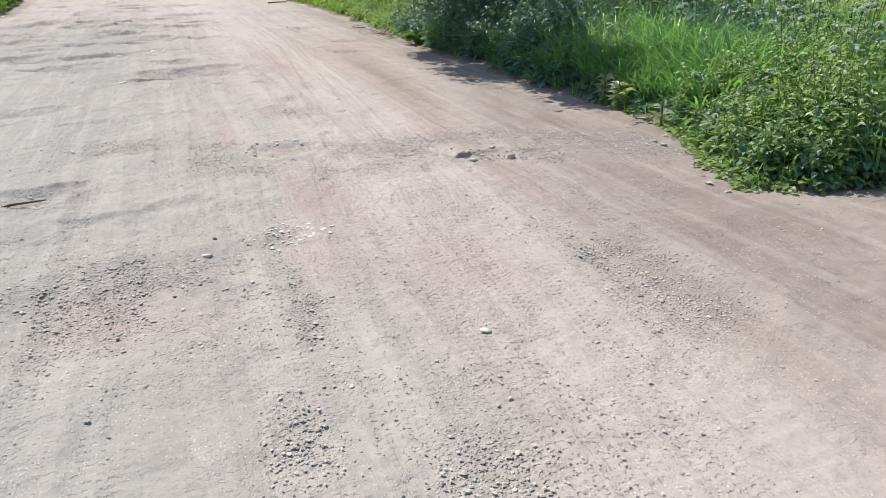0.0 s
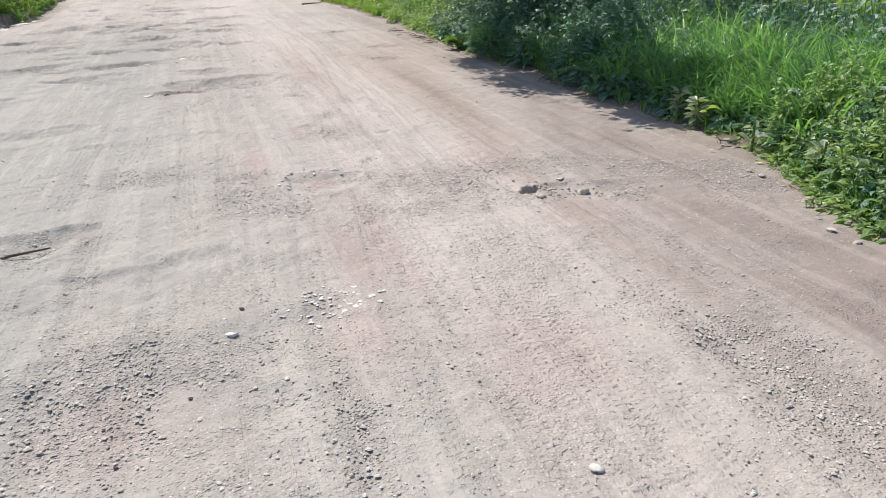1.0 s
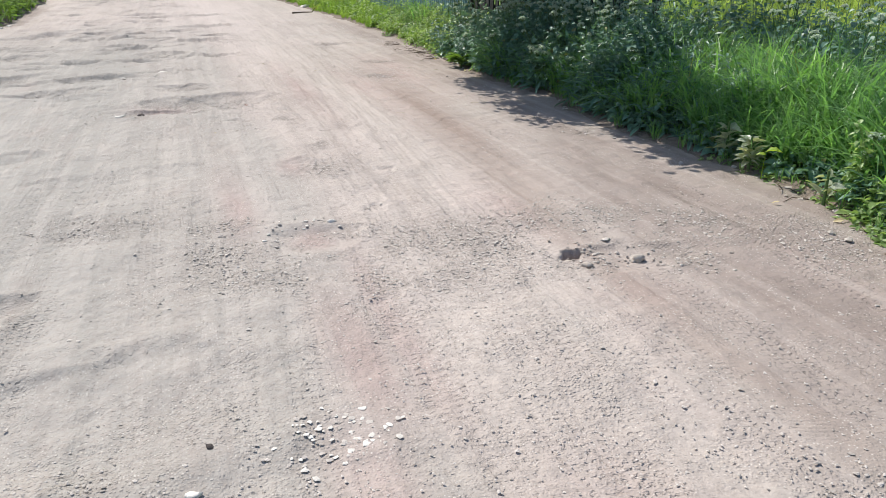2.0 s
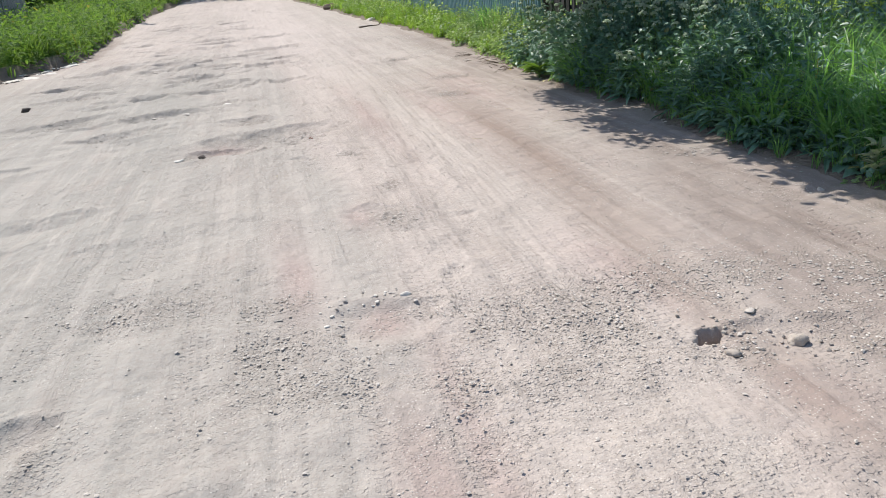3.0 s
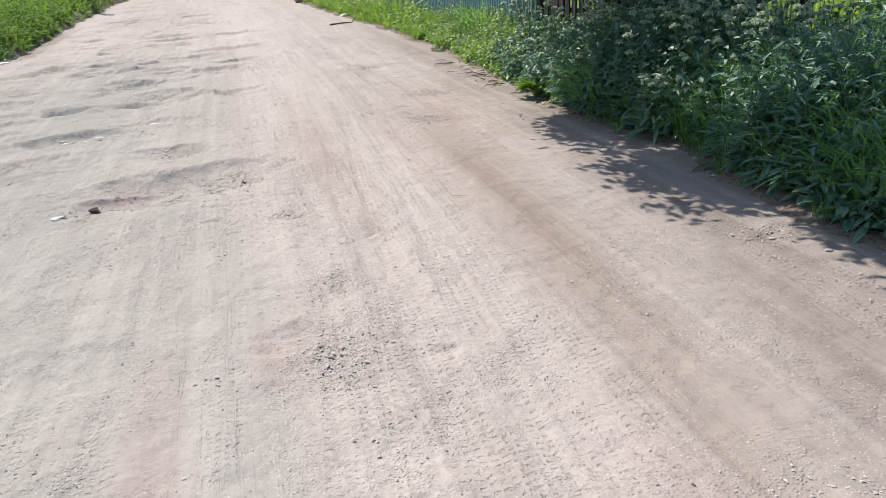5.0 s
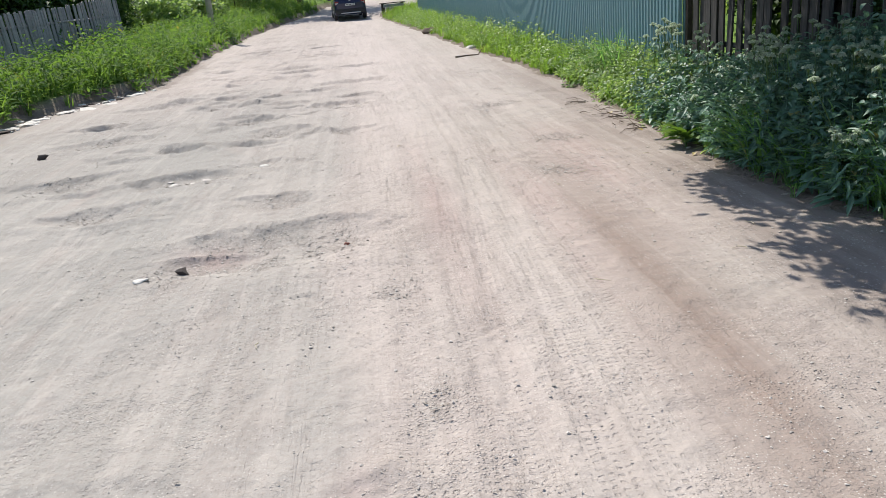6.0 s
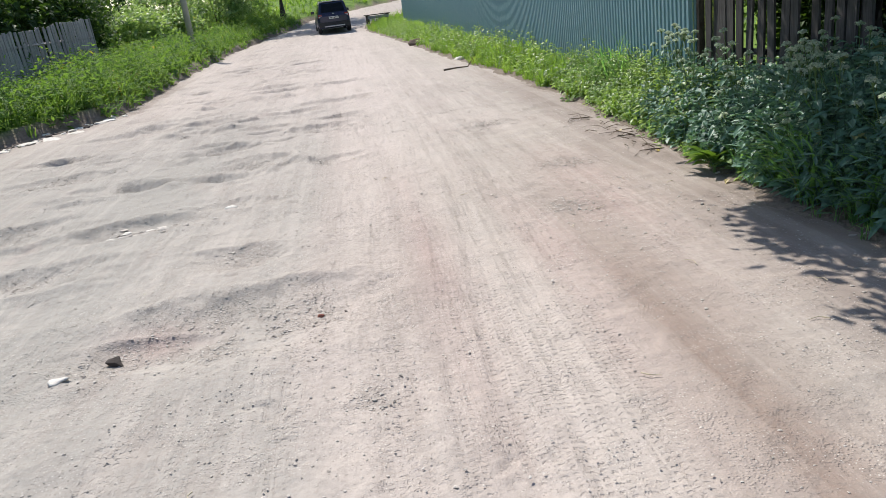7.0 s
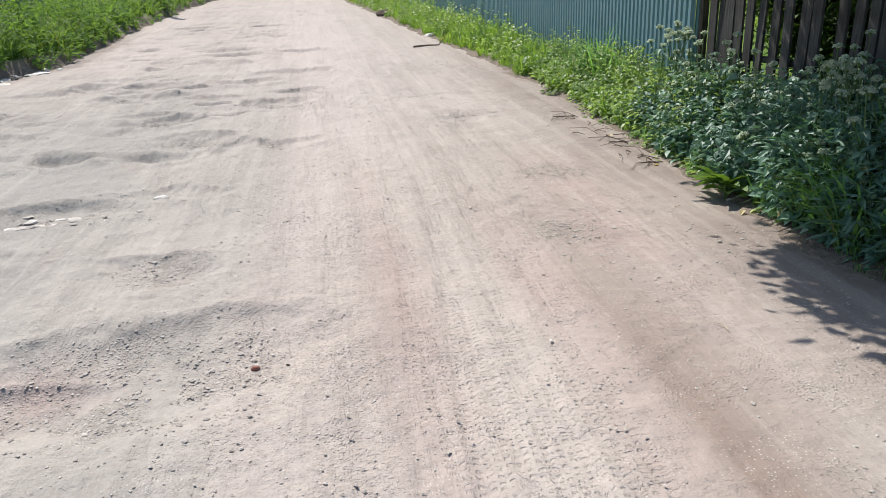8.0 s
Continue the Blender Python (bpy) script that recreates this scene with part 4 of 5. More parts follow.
    keep = ~((p[:, 1] > 11.5) & (p[:, 0] < 9))
    bits = [grass(p[keep], 0.5, 0.8, 0.016, 0.03, d[keep], seed=3, segs=3)]
    p, d = strip(13000, -4, 13, 4.4, 13)
    keep = ~((p[:, 1] > 11.5) & (p[:, 0] < 9))
    bits.append(grass(p[keep], 0.4, 0.65, 0.02, 0.04, d[keep], seed=8, segs=3))
    p, d = strip(9000, 14, 60, 5.5, 30)
    bits.append(grass(p, 0.6, 1.0, 0.03, 0.06, d, seed=4, segs=3))
    joined("meadow_grass", bits, M_MEADOW, "sunlit meadow grass behind the verge", "grass")


def build_left_verge():
    bits = []
    for n, y0, y1, d0, d1, h0, h1, w0, w1 in ((8400, 12, 30, 0.02, 3.2, 0.45, 0.85, 0.018, 0.04), (8000, 28, 60, 0.0, 4.0, 0.5, 0.9, 0.026, 0.05), (6000, 33, 62, 3.5, 12, 0.6, 1.0, 0.03, 0.05), (900, -5, 14, 0.0, 2.5, 0.4, 0.7, 0.015, 0.03)):
        p, d = on_left(n, y0, y1, d0, d1)
        bits.append(grass(p, h0, h1, w0, w1, np.where((p[:, 1] < 36) & (d > 1.6), 0.05, d), seed=int(n / 100) + 1, segs=3))
    joined("bank_grass", bits, M_BANK, "yellowish green grass on the bank below the picket fence", "grass")
    light = []
    for n, y0, y1, d0, d1, h0, h1, a, b, c in ((980, 14, 30, 0.04, 2.2, 0.4, 0.85, 0.10, 0.19, 14), (620, 28, 58, 0.0, 3.5, 0.45, 0.85, 0.13, 0.24, 12)):
        p, d = on_left(n, y0, y1, d0, d1)
        light += herbs(p, h0, h1, a, b, c, d, seed=n + 2, round_leaf=0.45)[0]
    joined("bank_weeds", light, M_BANKWEED, "leafy weeds mixed into the grass bank", "weeds")


def build_far_meadow():
    n = 40000
    x, y = rng.uniform(-30, 45, n), 57 + 60 * rng.random(n) ** 1.6
    keep = (x < left_edge(np.minimum(y, 89)) - 0.3) | (x > right_edge(np.minimum(y, 89)) + 0.5) | (y > 84)
    p = np.stack([x, y, ground_height(x, y)], axis=1)[keep]
    g = grass(p, 0.35, 0.7, 0.035, 0.08, np.ones(len(p)), seed=6, segs=3)
    joined("field_grass", [g], M_SHORT, "bright grassy field beyond the bend", "grass")


def umbel_arrays(radius, n=56):
    a, r = rng.uniform(0, math.tau, n), radius * np.sqrt(rng.random(n))
    p = np.stack([np.cos(a) * r, np.sin(a) * r, 0.6 * radius * (1 - (r / radius) ** 2) + rng.normal(0, 0.004, n)], axis=1)
    return p


def leaf_mesh(material, tint):
    """One leaf along x, a metre long, to be shared."""
    v, f, tip, k = leaves(np.zeros((1, 3)), np.zeros(1), np.zeros(1), np.ones(1), np.full(1, 0.5))
    return mesh_of("leaf", v, f, material, {"tip": tip, "tint": np.full(8, tint)})


def umbellifer(height, seed):
    """A flowering umbellifer with stem, rays, umbels and a few leaves."""
    global rng
    keep, rng = rng, np.random.default_rng(seed)
    root = new("umbellifer")
    bend = rng.normal(0, 0.06, 2)
    tops = [np.array([bend[0], bend[1], height])]
    for k in range(int(rng.integers(1, 4))):
        a = rng.uniform(0, 6.3)
        tops.append(np.array([bend[0] + 0.12 * math.cos(a), bend[1] + 0.12 * math.sin(a), height * rng.uniform(0.78, 0.97)]))
    part("stem", tube([(0, 0, -0.03), (bend[0] * 0.3, bend[1] * 0.3, height * 0.5), (tops[0][0], tops[0][1], height - 0.03)], [0.006, 0.005, 0.003], 5), M_STEM, root)
    fork = np.array([bend[0] * 0.35, bend[1] * 0.35, height * 0.55])
    for i, top in enumerate(tops):
        if i:
            part("branch", tube([tuple(fork), tuple(top - (0, 0, 0.03))], [0.004, 0.002], 4), M_STEM, root)
        rad = rng.uniform(0.024, 0.038) * (1.15 if i == 0 else 0.85)
        p = umbel_arrays(rad) + top
        m = len(p)
        lf = leaves(p, rng.uniform(0, 6.3, m), rng.normal(0, 0.3, m), np.full(m, 0.02), np.full(m, 0.02))
        um = new("umbel", mesh_of("umbel", lf[0], lf[1], M_FLORET, {"tip": lf[2], "tint": np.repeat(rng.random(m), 8)}))
        um.parent = root
        tagged(um, kind="stuff")
        part("cup", tube([tuple(top - (0, 0, 0.032)), tuple(top)], [0.003, rad * 0.55], 6), M_STEM, um)
    m = 7
    t = rng.uniform(0.2, 0.75, m)
    at = np.stack([bend[0] * t * 0.6, bend[1] * t * 0.6, height * t], axis=1)
    az = rng.uniform(0, 6.3, m)
    single = leaf_mesh(M_HERB, 0.5)
    for i in range(m):
        ob = new("leaf", single)
        ob.parent = root
        ob.matrix_basis = pose(*at[i], 0, -math.degrees(rng.normal(0.2, 0.3)), math.degrees(az[i])) @ Matrix.Scale(rng.uniform(0.10, 0.16), 4)
    rng = keep
    return tagged(root, "white-flowering umbellifer standing in the verge weeds", "wildflower", "flowering umbellifers")


def build_flowers():
    kinds = [umbellifer(0.85, 1), umbellifer(0.95, 2), umbellifer(0.78, 3), umbellifer(0.88, 4), umbellifer(0.66, 5)]
    spots = random.Random(12)
    places = []
    for k in range(104):
        y = spots.uniform(9.2, 12.9)
        places.append((y, spots.uniform(0.3, 1.3)))
    for k in range(16):
        places.append((spots.uniform(13.2, 15.2), spots.uniform(0.4, 0.95)))
    for k in range(9):
        places.append((spots.uniform(8.6, 12.0), spots.uniform(0.02, 0.25)))
    for k in range(54):
        places.append((spots.uniform(0.8, 5.4), spots.uniform(0.1, 2.6)))
    for k in range(46):
        places.append((spots.uniform(5.0, 10.8), spots.uniform(1.3, 3.6)))
    low = [umbellifer(0.48, 6), umbellifer(0.40, 7)]
    kinds += low
    used = set()
    for k, (y, d) in enumerate(places):
        x = float(right_edge(np.array([y]))[0]) + d
        z = float(ground_height(np.array([x]), np.array([y]))[0])
        m = pose(x, y, z - 0.02, spots.gauss(0, 4), spots.gauss(0, 4), spots.uniform(0, 360))
        i = (5 + k % 2 if d < 0.7 else k % 5) if y < 5.5 else 5 + k % 2 if d < 0.26 else 4 if 12.4 < y < 13.4 else k % 5
        if i not in used:
            kinds[i].matrix_basis = m
            used.add(i)
        else:
            copy_thing(kinds[i], m)
    # the far ones over the meadow
    n = 1500
    y, d = rng.uniform(-3, 15, n), rng.uniform(2.2, 18, n)
    x = right_edge(y) + d
    top = np.stack([x, y, ground_height(x, y) + rng.uniform(0.7, 1.05, n)], axis=1)
    top = top[~((y > 11.5) & (x < 8))]
    p = (top[:, None] + np.stack([umbel_arrays(0.05, 14) for _ in range(len(top))])).reshape(-1, 3)
    m = len(p)
    lf = leaves(p, rng.uniform(0, 6.3, m), rng.normal(0, 0.3, m), np.full(m, 0.03), np.full(m, 0.03))
    joined("meadow_flowers", [(lf, rng.random(m))], M_FLORET, "white umbel flowers scattered over the meadow", "wildflowers")


def build_rosettes():
    """Low broad-leaved plants at the road's edge."""
    def rosette(name, x, y, n, size, material, label, lift=0.05):
        z = float(ground_height(np.array([x]), np.array([y]))[0])
        az = np.arange(n) * 2.4 + rng.normal(0, 0.25, n)
        root = new(name)
        root.location = (x, y, z)
        single = leaf_mesh(material, 0.75)
        part("stem", tube([(0, 0, -0.03), (0, 0, lift + 0.03)], [0.012, 0.008], 6), M_STEM, root)
        for i in range(n):
            ob = new("leaf", single)
            ob.parent = root
            up = lift * rng.uniform(0.3, 1.0)
            ob.matrix_basis = pose(0.02 * math.cos(az[i]), 0.02 * math.sin(az[i]), up, rng.normal(0, 15), -math.degrees(rng.uniform(-0.1, 0.75)), math.degrees(az[i])) @ Matrix.Scale(size * rng.uniform(0.7, 1.15), 4)
        tagged(root, label, "plant")

    m_dock = leaf_material("dock_leaves", (0.06, 0.13, 0.03), (0.13, 0.24, 0.05), dry_share=0.0, through_light=0.35)
    rosette("dock_plant", 4.0, 12.02, 26, 0.24, m_dock, "low bright green dock plant at the road's edge", 0.14)
    rosette("dock_plant", 4.22, 12.1, 18, 0.2, m_dock, "low bright green dock plant at the road's edge", 0.14)
    m_pale = leaf_material("pale_underside_leaves", (0.24, 0.29, 0.21), (0.42, 0.47, 0.38), dry_share=0.0, gloss=0.35)
    rosette("burdock", 3.96, 6.0, 42, 0.10, m_pale, "burdock with pale grey-green leaves below the tall grass", 0.22)
    rosette("burdock", 4.0, 6.3, 34, 0.10, m_pale, "burdock with pale grey-green leaves below the tall grass", 0.25)
    rosette("burdock", 3.95, 5.0, 16, 0.13, M_HERB, "dark green burdock below the tall grass", 0.18)
    for x, y, n, size in ((3.86, 5.2, 14, 0.10), (3.78, 4.45, 18, 0.09), (3.72, 4.05, 16, 0.08), (3.98, 4.3, 16, 0.10), (3.7, 3.65, 14, 0.07)):
        rosette("burdock", x, y, n, size, m_pale, "burdock with pale grey-green leaves below the tall grass", 0.2)
    rosette("burdock", 4.0, 4.75, 16, 0.12, m_pale, "burdock with pale grey-green leaves below the tall grass", 0.16)
    m_yellow = leaf_material("yellow_green_leaf", (0.26, 0.40, 0.03), (0.34, 0.48, 0.04), dry_share=0.0, through_light=0.5)
    z = 0.25
    lf = leaves(np.array([[3.84, 5.72, z], [3.86, 5.74, z - 0.03]]), np.array([-0.9, 2.3]), np.array([0.35, 0.2]), np.array([0.10, 0.06]), np.array([0.09, 0.05]))
    st = prisms(np.array([[3.9, 5.8, 0.03]]), np.array([[3.84, 5.72, z]]), np.array([0.004]))
    joined("yellow_leaf_plant", [(lf, np.array([0.6, 0.4])), (st, np.array([0.2]))], m_yellow, "single yellow-green leaf on a thin stalk", "plant", kind="")


build_right_verge()
build_left_verge()
build_far_meadow()
build_flowers()
build_rosettes()


# ---- trees and bushes ----
def crown_leaves(centre, radii, clumps, per, clump_r, size, hollow=0.45):
    d = rng.normal(0, 1, (clumps, 3))
    d = d / np.linalg.norm(d, axis=1)[:, None]
    k = hollow + (1 - hollow) * rng.random(clumps) ** 0.6
    c = np.array(centre) + d * k[:, None] * np.array(radii) * rng.uniform(0.85, 1.12, clumps)[:, None]
    who = np.repeat(np.arange(clumps), per)
    p = c[who] + rng.normal(0, clump_r * 0.5, (len(who), 3)) * np.array([1, 1, 0.75])
    m = len(p)
    lf = leaves(p, rng.uniform(0, 6.3, m), rng.normal(-0.15, 0.5, m), size * rng.uniform(0.7, 1.3, m), size * 0.55 * rng.uniform(0.8, 1.2, m))
    tone = np.clip(rng.normal(0.45, 0.2, clumps)[who] + rng.normal(0, 0.12, m), 0, 1)
    return lf, tone, c


def tree(name, x, y, height, radii, trunk_r, label, clumps=70, per=40, clump_r=0.5, size=0.12, lean=(0, 0), crown_at=None, limbs=9, z0=None, category="tree", sprays=(), leaf=None):
    z = float(ground_height(np.array([x]), np.array([y]))[0]) if z0 is None else z0
    root = new(name)
    root.location = (x, y, z)
    cc = crown_at or (lean[0], lean[1], height - radii[2])
    lf, tone, centres = crown_leaves(cc, radii, clumps, per, clump_r, size)
    cr = new("crown", mesh_of("crown", lf[0], lf[1], leaf or M_TREE, {"tip": lf[2], "tint": np.repeat(tone, 8)}))
    cr.parent = root
    for spray in sprays:
        sp, st, sc = crown_leaves(spray[0], spray[1], 44, 46, 0.22, size * 0.9, 0.0)
        sy = new("branch_leaves", mesh_of("branch_leaves", sp[0], sp[1], M_TREE, {"tip": sp[2], "tint": np.repeat(st, 8)}))
        sy.parent = root
        for end in (sc[0], sc[1], sc[2]):
            part("limb", tube([(0, 0, 2.2), (spray[0][0] * 0.5, spray[0][1] * 0.5, 2.6), tuple(end)], [trunk_r * 0.4, trunk_r * 0.22, 0.008], 6), M_BARK, root)
    top = Vector((lean[0] * 0.7, lean[1] * 0.7, cc[2]))
    mid = Vector((lean[0] * 0.25 + 0.04, lean[1] * 0.25, cc[2] * 0.5))
    part("trunk", tube([(0, 0, -0.2), (0.01, 0, 0.15), mid, top], [trunk_r * 1.35, trunk_r, trunk_r * 0.8, trunk_r * 0.4], 9), M_BARK, root, smooth=True)
    for i in range(limbs):
        c = Vector(centres[i * 5 % len(centres)])
        a = mid.lerp(top, 0.2 + 0.7 * i / limbs)
        part("limb", tube([a, a.lerp(c, 0.5) + Vector((0, 0, 0.12)), c], [trunk_r * 0.4, trunk_r * 0.25, trunk_r * 0.08], 6), M_BARK, root)
    return tagged(root, label, category)


# the tree over the weeds, whose crown hangs out above the road's edge
tree("tree", 5.84, 12.8, 4.6, (2.6, 2.6, 1.1), 0.23, "leafy tree behind the old fence, crown overhanging the verge", 230, 60, 0.40, 0.12, crown_at=(-0.04, 0.2, 3.05), limbs=16, sprays=[((-2.42, -3.5, 2.45), (0.32, 0.7, 0.2)), ((-2.74, -2.0, 2.6), (0.6, 0.95, 0.25)), ((-2.69, -0.35, 2.7), (0.5, 0.7, 0.25)), ((-2.5, -4.45, 2.4), (0.3, 0.4, 0.18))])
tree("young_tree", 6.25, 10.8, 4.0, (1.0, 1.0, 1.0), 0.06, "thin leaning young tree at the end of the old fence", 40, 40, 0.4, 0.11, (0.5, 0.1))
tree("bush", 6.9, 13.6, 2.2, (0.9, 1.3, 1.0), 0.05, "dark bush in the shade behind the old fence", 60, 50, 0.35, 0.1, category="bush")
tree("bush", 6.7, 14.6, 2.3, (0.7, 1.0, 1.1), 0.05, "dark bush in the shade behind the old fence", 90, 60, 0.35, 0.12, category="bush")
tree("bush", 6.5, 13.2, 2.2, (0.5, 0.8, 1.05), 0.05, "dark bush in the shade behind the old fence", 90, 60, 0.35, 0.12, category="bush")
tree("bush", 7.1, 15.4, 2.6, (1.0, 1.4, 1.2), 0.05, "dark bush in the shade behind the old fence", 70, 50, 0.35, 0.13, category="bush")
tree("tree", -2.7, 60.5, 9.0, (5.0, 4.6, 3.2), 0.24, "dark-trunked tree at the bend of the road", 130, 40, 1.1, 0.3)
tree("bush", -9.6, 36.8, 3.6, (2.2, 2.6, 1.9), 0.1, "dense dark green bush beside the picket fence", 170, 60, 0.6, 0.2, category="bush")
for k, (x, y, h, r) in enumerate(((-10.5, 29, 4.4, 2.3), (-10.2, 24.5, 4.0, 2.0), (-12.5, 33, 5.0, 2.5), (-11.5, 41, 4.2, 2.3), (-13, 47, 5.0, 2.8), (-10.8, 20, 4.0, 2.1), (-14.5, 54, 6.0, 3.2))):
    tree("garden_tree", x, y, h, (r, r, h * 0.42), 0.12, "dark green garden tree behind the picket fence", 110, 34, 0.7, 0.32, limbs=6)
for k in range(9):
    tree("hedge_bush", -9.4 + rng.uniform(-0.4, 0.4), 15 + 2.4 * k, rng.uniform(2.9, 3.6), (1.3, 1.6, 1.5), 0.06, "dense dark green bush behind the grey picket fence", 110, 34, 0.5, 0.24, limbs=4, category="bush")
for k, (x, y, h, r) in enumerate(((-8.6, 46, 1.7, 1.5), (-9.8, 50, 2.2, 1.9), (-7.8, 51, 1.6, 1.5), (-6.6, 57, 2.4, 2.0), (-5.5, 64, 2.2, 1.9), (-9.5, 56, 2.8, 2.2))):
    tree("bush", x, y, h, (r, r, h * 0.5), 0.05, "sunny light green bush on the bank", 80, 32, 0.6, 0.24, limbs=4, category="bush", leaf=M_WEED)
for k in range(26):
    a = k / 26
    x, y = -46 + 104 * a + rng.uniform(-2, 2), 118 + rng.uniform(-12, 10) - 20 * abs(a - 0.5)
    tree("background_tree", x, y, rng.uniform(9, 14), (5.0, 4.5, 5.2), 0.3, "distant dark broad-leaved tree beyond the field", 60, 30, 1.7, 0.75, limbs=4)
for k in range(9):
    tree("background_tree", 16 + 2.5 * (k % 3) + rng.uniform(-1, 1), 16 + 6 * k, rng.uniform(6, 9), (3.4, 3.4, 3.4), 0.2, "distant dark broad-leaved tree behind the fences", 60, 34, 1.1, 0.42, limbs=4)


# ---- fences, poles, car ----
def metal_fence():
    """Profiled green sheets on posts, along the right verge."""
    a, b = Vector((5.27, 15.13, 0)), Vector((4.75, 51.0, 0))
    run = (b - a).normalized()
    root = new("metal_fence")
    tagged(root, "dark green corrugated metal sheet fence", "metal fence")
    pitch, deep, sheet = 0.115, 0.03, 1.15
    profile = [(0.0, 0), (0.030, 0), (0.045, 1), (0.100, 1), (0.115, 0)]
    length = (b - a).length
    k = 0
    s0 = 0.0
    base_mesh = None
    while s0 < length:
        if base_mesh is None:
            bm = bmesh.new()
            line = [(i * pitch + u, w) for i in range(10) for u, w in profile[(1 if i else 0):]]
            rings = [[bm.verts.new((-deep * w + back, u, h)) for back, h in ((0, 0.0), (0, 2.0), (0.004, 2.0), (0.004, 0.0))] for u, w in line]
            for p0, p1 in zip(rings, rings[1:]):
                for q in range(4):
                    bm.faces.new((p0[q], p1[q], p1[(q + 1) % 4], p0[(q + 1) % 4]))
            bm.faces.new(rings[0]), bm.faces.new(rings[-1][::-1])
            ob = part("sheet", bm, M_SHEET, root)
            base_mesh = ob.data
        else:
            ob = new("sheet", base_mesh)
            ob.parent = root
        p = a + run * s0
        z = float(ground_height(np.array([p.x]), np.array([p.y]))[0])
        ob.matrix_world = pose(p.x, p.y, z + 0.04, 0, 0, math.degrees(math.atan2(-run.x, run.y))) @ pose(0, 0, 0, 0, rng.normal(0, 0.08), rng.normal(0, 0.06))
        if k % 2 == 0:
            post = part("post", block(0.06, 0.06, 2.15, 0.004, (0.05, 0, 1.0)), M_SHEET, root)
            post.matrix_world = pose(p.x, p.y, z, 0, 0, 0)
        s0 += sheet
        k += 1
    end = part("end_post", block(0.07, 0.07, 2.2, 0.005, (0, 0, 1.0)), M_BARK, root, "dark wooden end post")
    end.matrix_world = pose(5.33, 15.05, 0.1)
    for h in (0.5, 1.6):
        za, zb = ground_height(np.array([a.x, b.x]), np.array([a.y, b.y]))
        off = Vector((0.045, 0, 0))
        part("rail", tube([tuple(a + off + Vector((0, 0, za + h))), tuple(a.lerp(b, 0.5) + off + Vector((0, 0, float(ground_height(5.0, 33.0)) + h))), tuple(b + off + Vector((0, 0, zb + h)))], [0.02] * 3, 4), M_SHEET, root)


def picket(w, h, t, seed, pointed):
    r = random.Random(seed)
    bm = bmesh.new()
    tilt = r.uniform(-0.02, 0.02)
    cut = [(-w / 2, 0), (w / 2, 0), (w / 2 + tilt, h - (w * 0.5 if pointed else r.uniform(0, 0.03))), (tilt, h if pointed else h - 0.005), (-w / 2 + tilt, h - (w * 0.5 if pointed else r.uniform(0, 0.03)))]
    front = [bm.verts.new((-t / 2, u, v)) for u, v in cut]
    back = [bm.verts.new((t / 2, u, v)) for u, v in cut]
    bm.faces.new(front), bm.faces.new(back[::-1])
    for i in range(5):
        j = (i + 1) % 5
        bm.faces.new((front[i], back[i], back[j], front[j]))
    return bm


def old_fence():
    """Old, gappy brown paling between the metal fence and the thin tree."""
    root = new("old_wooden_fence")
    tagged(root, "old brown paling fence with uneven gaps, darkened for tree shade", "wooden fence")
    r = random.Random(5)
    y, k = 14.94, 0
    while y > 10.7:
        w = r.uniform(0.10, 0.16)
        x = 5.36 + (14.6 - y) * 0.07
        z = float(ground_height(np.array([x]), np.array([y]))[0])
        p = part("board", picket(w, r.uniform(1.5, 1.75), 0.024, k, False), M_OLDWOOD, root)
        p.matrix_world = pose(x + r.uniform(-0.01, 0.01), y - w / 2, z + 0.02, r.gauss(0, 1.2), r.gauss(0, 0.9), r.gauss(0, 2))
        y -= w + (r.uniform(0.006, 0.022) if k < 4 else r.uniform(0.02, 0.07)) + (0.09 if k in (5, 9, 14) else 0)
        k += 1
    for h in (0.55, 1.2):
        part("rail", tube([(5.40, 15.0, 0.13 + h), (5.54, 12.6, 0.15 + h), (5.67, 10.7, 0.14 + h)], [0.035, 0.032, 0.035], 6), M_OLDWOOD, root)
    for py in (14.6, 12.5, 10.75):
        part("post", tube([(5.45 + (14.6 - py) * 0.07, py, 0), (5.46 + (14.6 - py) * 0.07, py, 1.75)], [0.06, 0.055], 8), M_OLDWOOD, root)


def grey_fence():
    """Weathered grey picket fence on the left bank."""
    root = new("picket_fence")
    tagged(root, "weathered grey wooden picket fence on the bank", "wooden fence")
    r = random.Random(6)
    y, k = 35.4, 0
    while y > 13:
        w = r.uniform(0.12, 0.15)
        x = -7.5 + 0.05 * math.sin(y)
        z = float(ground_height(np.array([x]), np.array([y]))[0])
        p = part("picket", picket(w, 1.36 + 0.022 * (y - 25) + (0.07 if y > 31.6 else 0.0) + r.uniform(-0.03, 0.03), 0.022, k, False), M_GREYWOOD, root)
        p.matrix_world = pose(x, y, z + 0.02, 6 + r.gauss(0, 1.0), r.gauss(0, 1.0), r.gauss(0, 1.5))
        y -= w + r.uniform(0.02, 0.055)
        k += 1
    for h in (0.4, 1.05):
        pts = [(-7.55, yy, float(ground_height(-7.5, yy)) + h) for yy in np.linspace(35.3, 13, 9)]
        part("rail", tube(pts, [0.035] * 9, 4), M_GREYWOOD, root)
    for py in np.arange(35.2, 13, -2.6):
        part("post", tube([(-7.62, py, float(ground_height(-7.6, py)) - 0.1), (-7.62, py, float(ground_height(-7.6, py)) + 1.25)], [0.06, 0.055], 8), M_GREYWOOD, root)


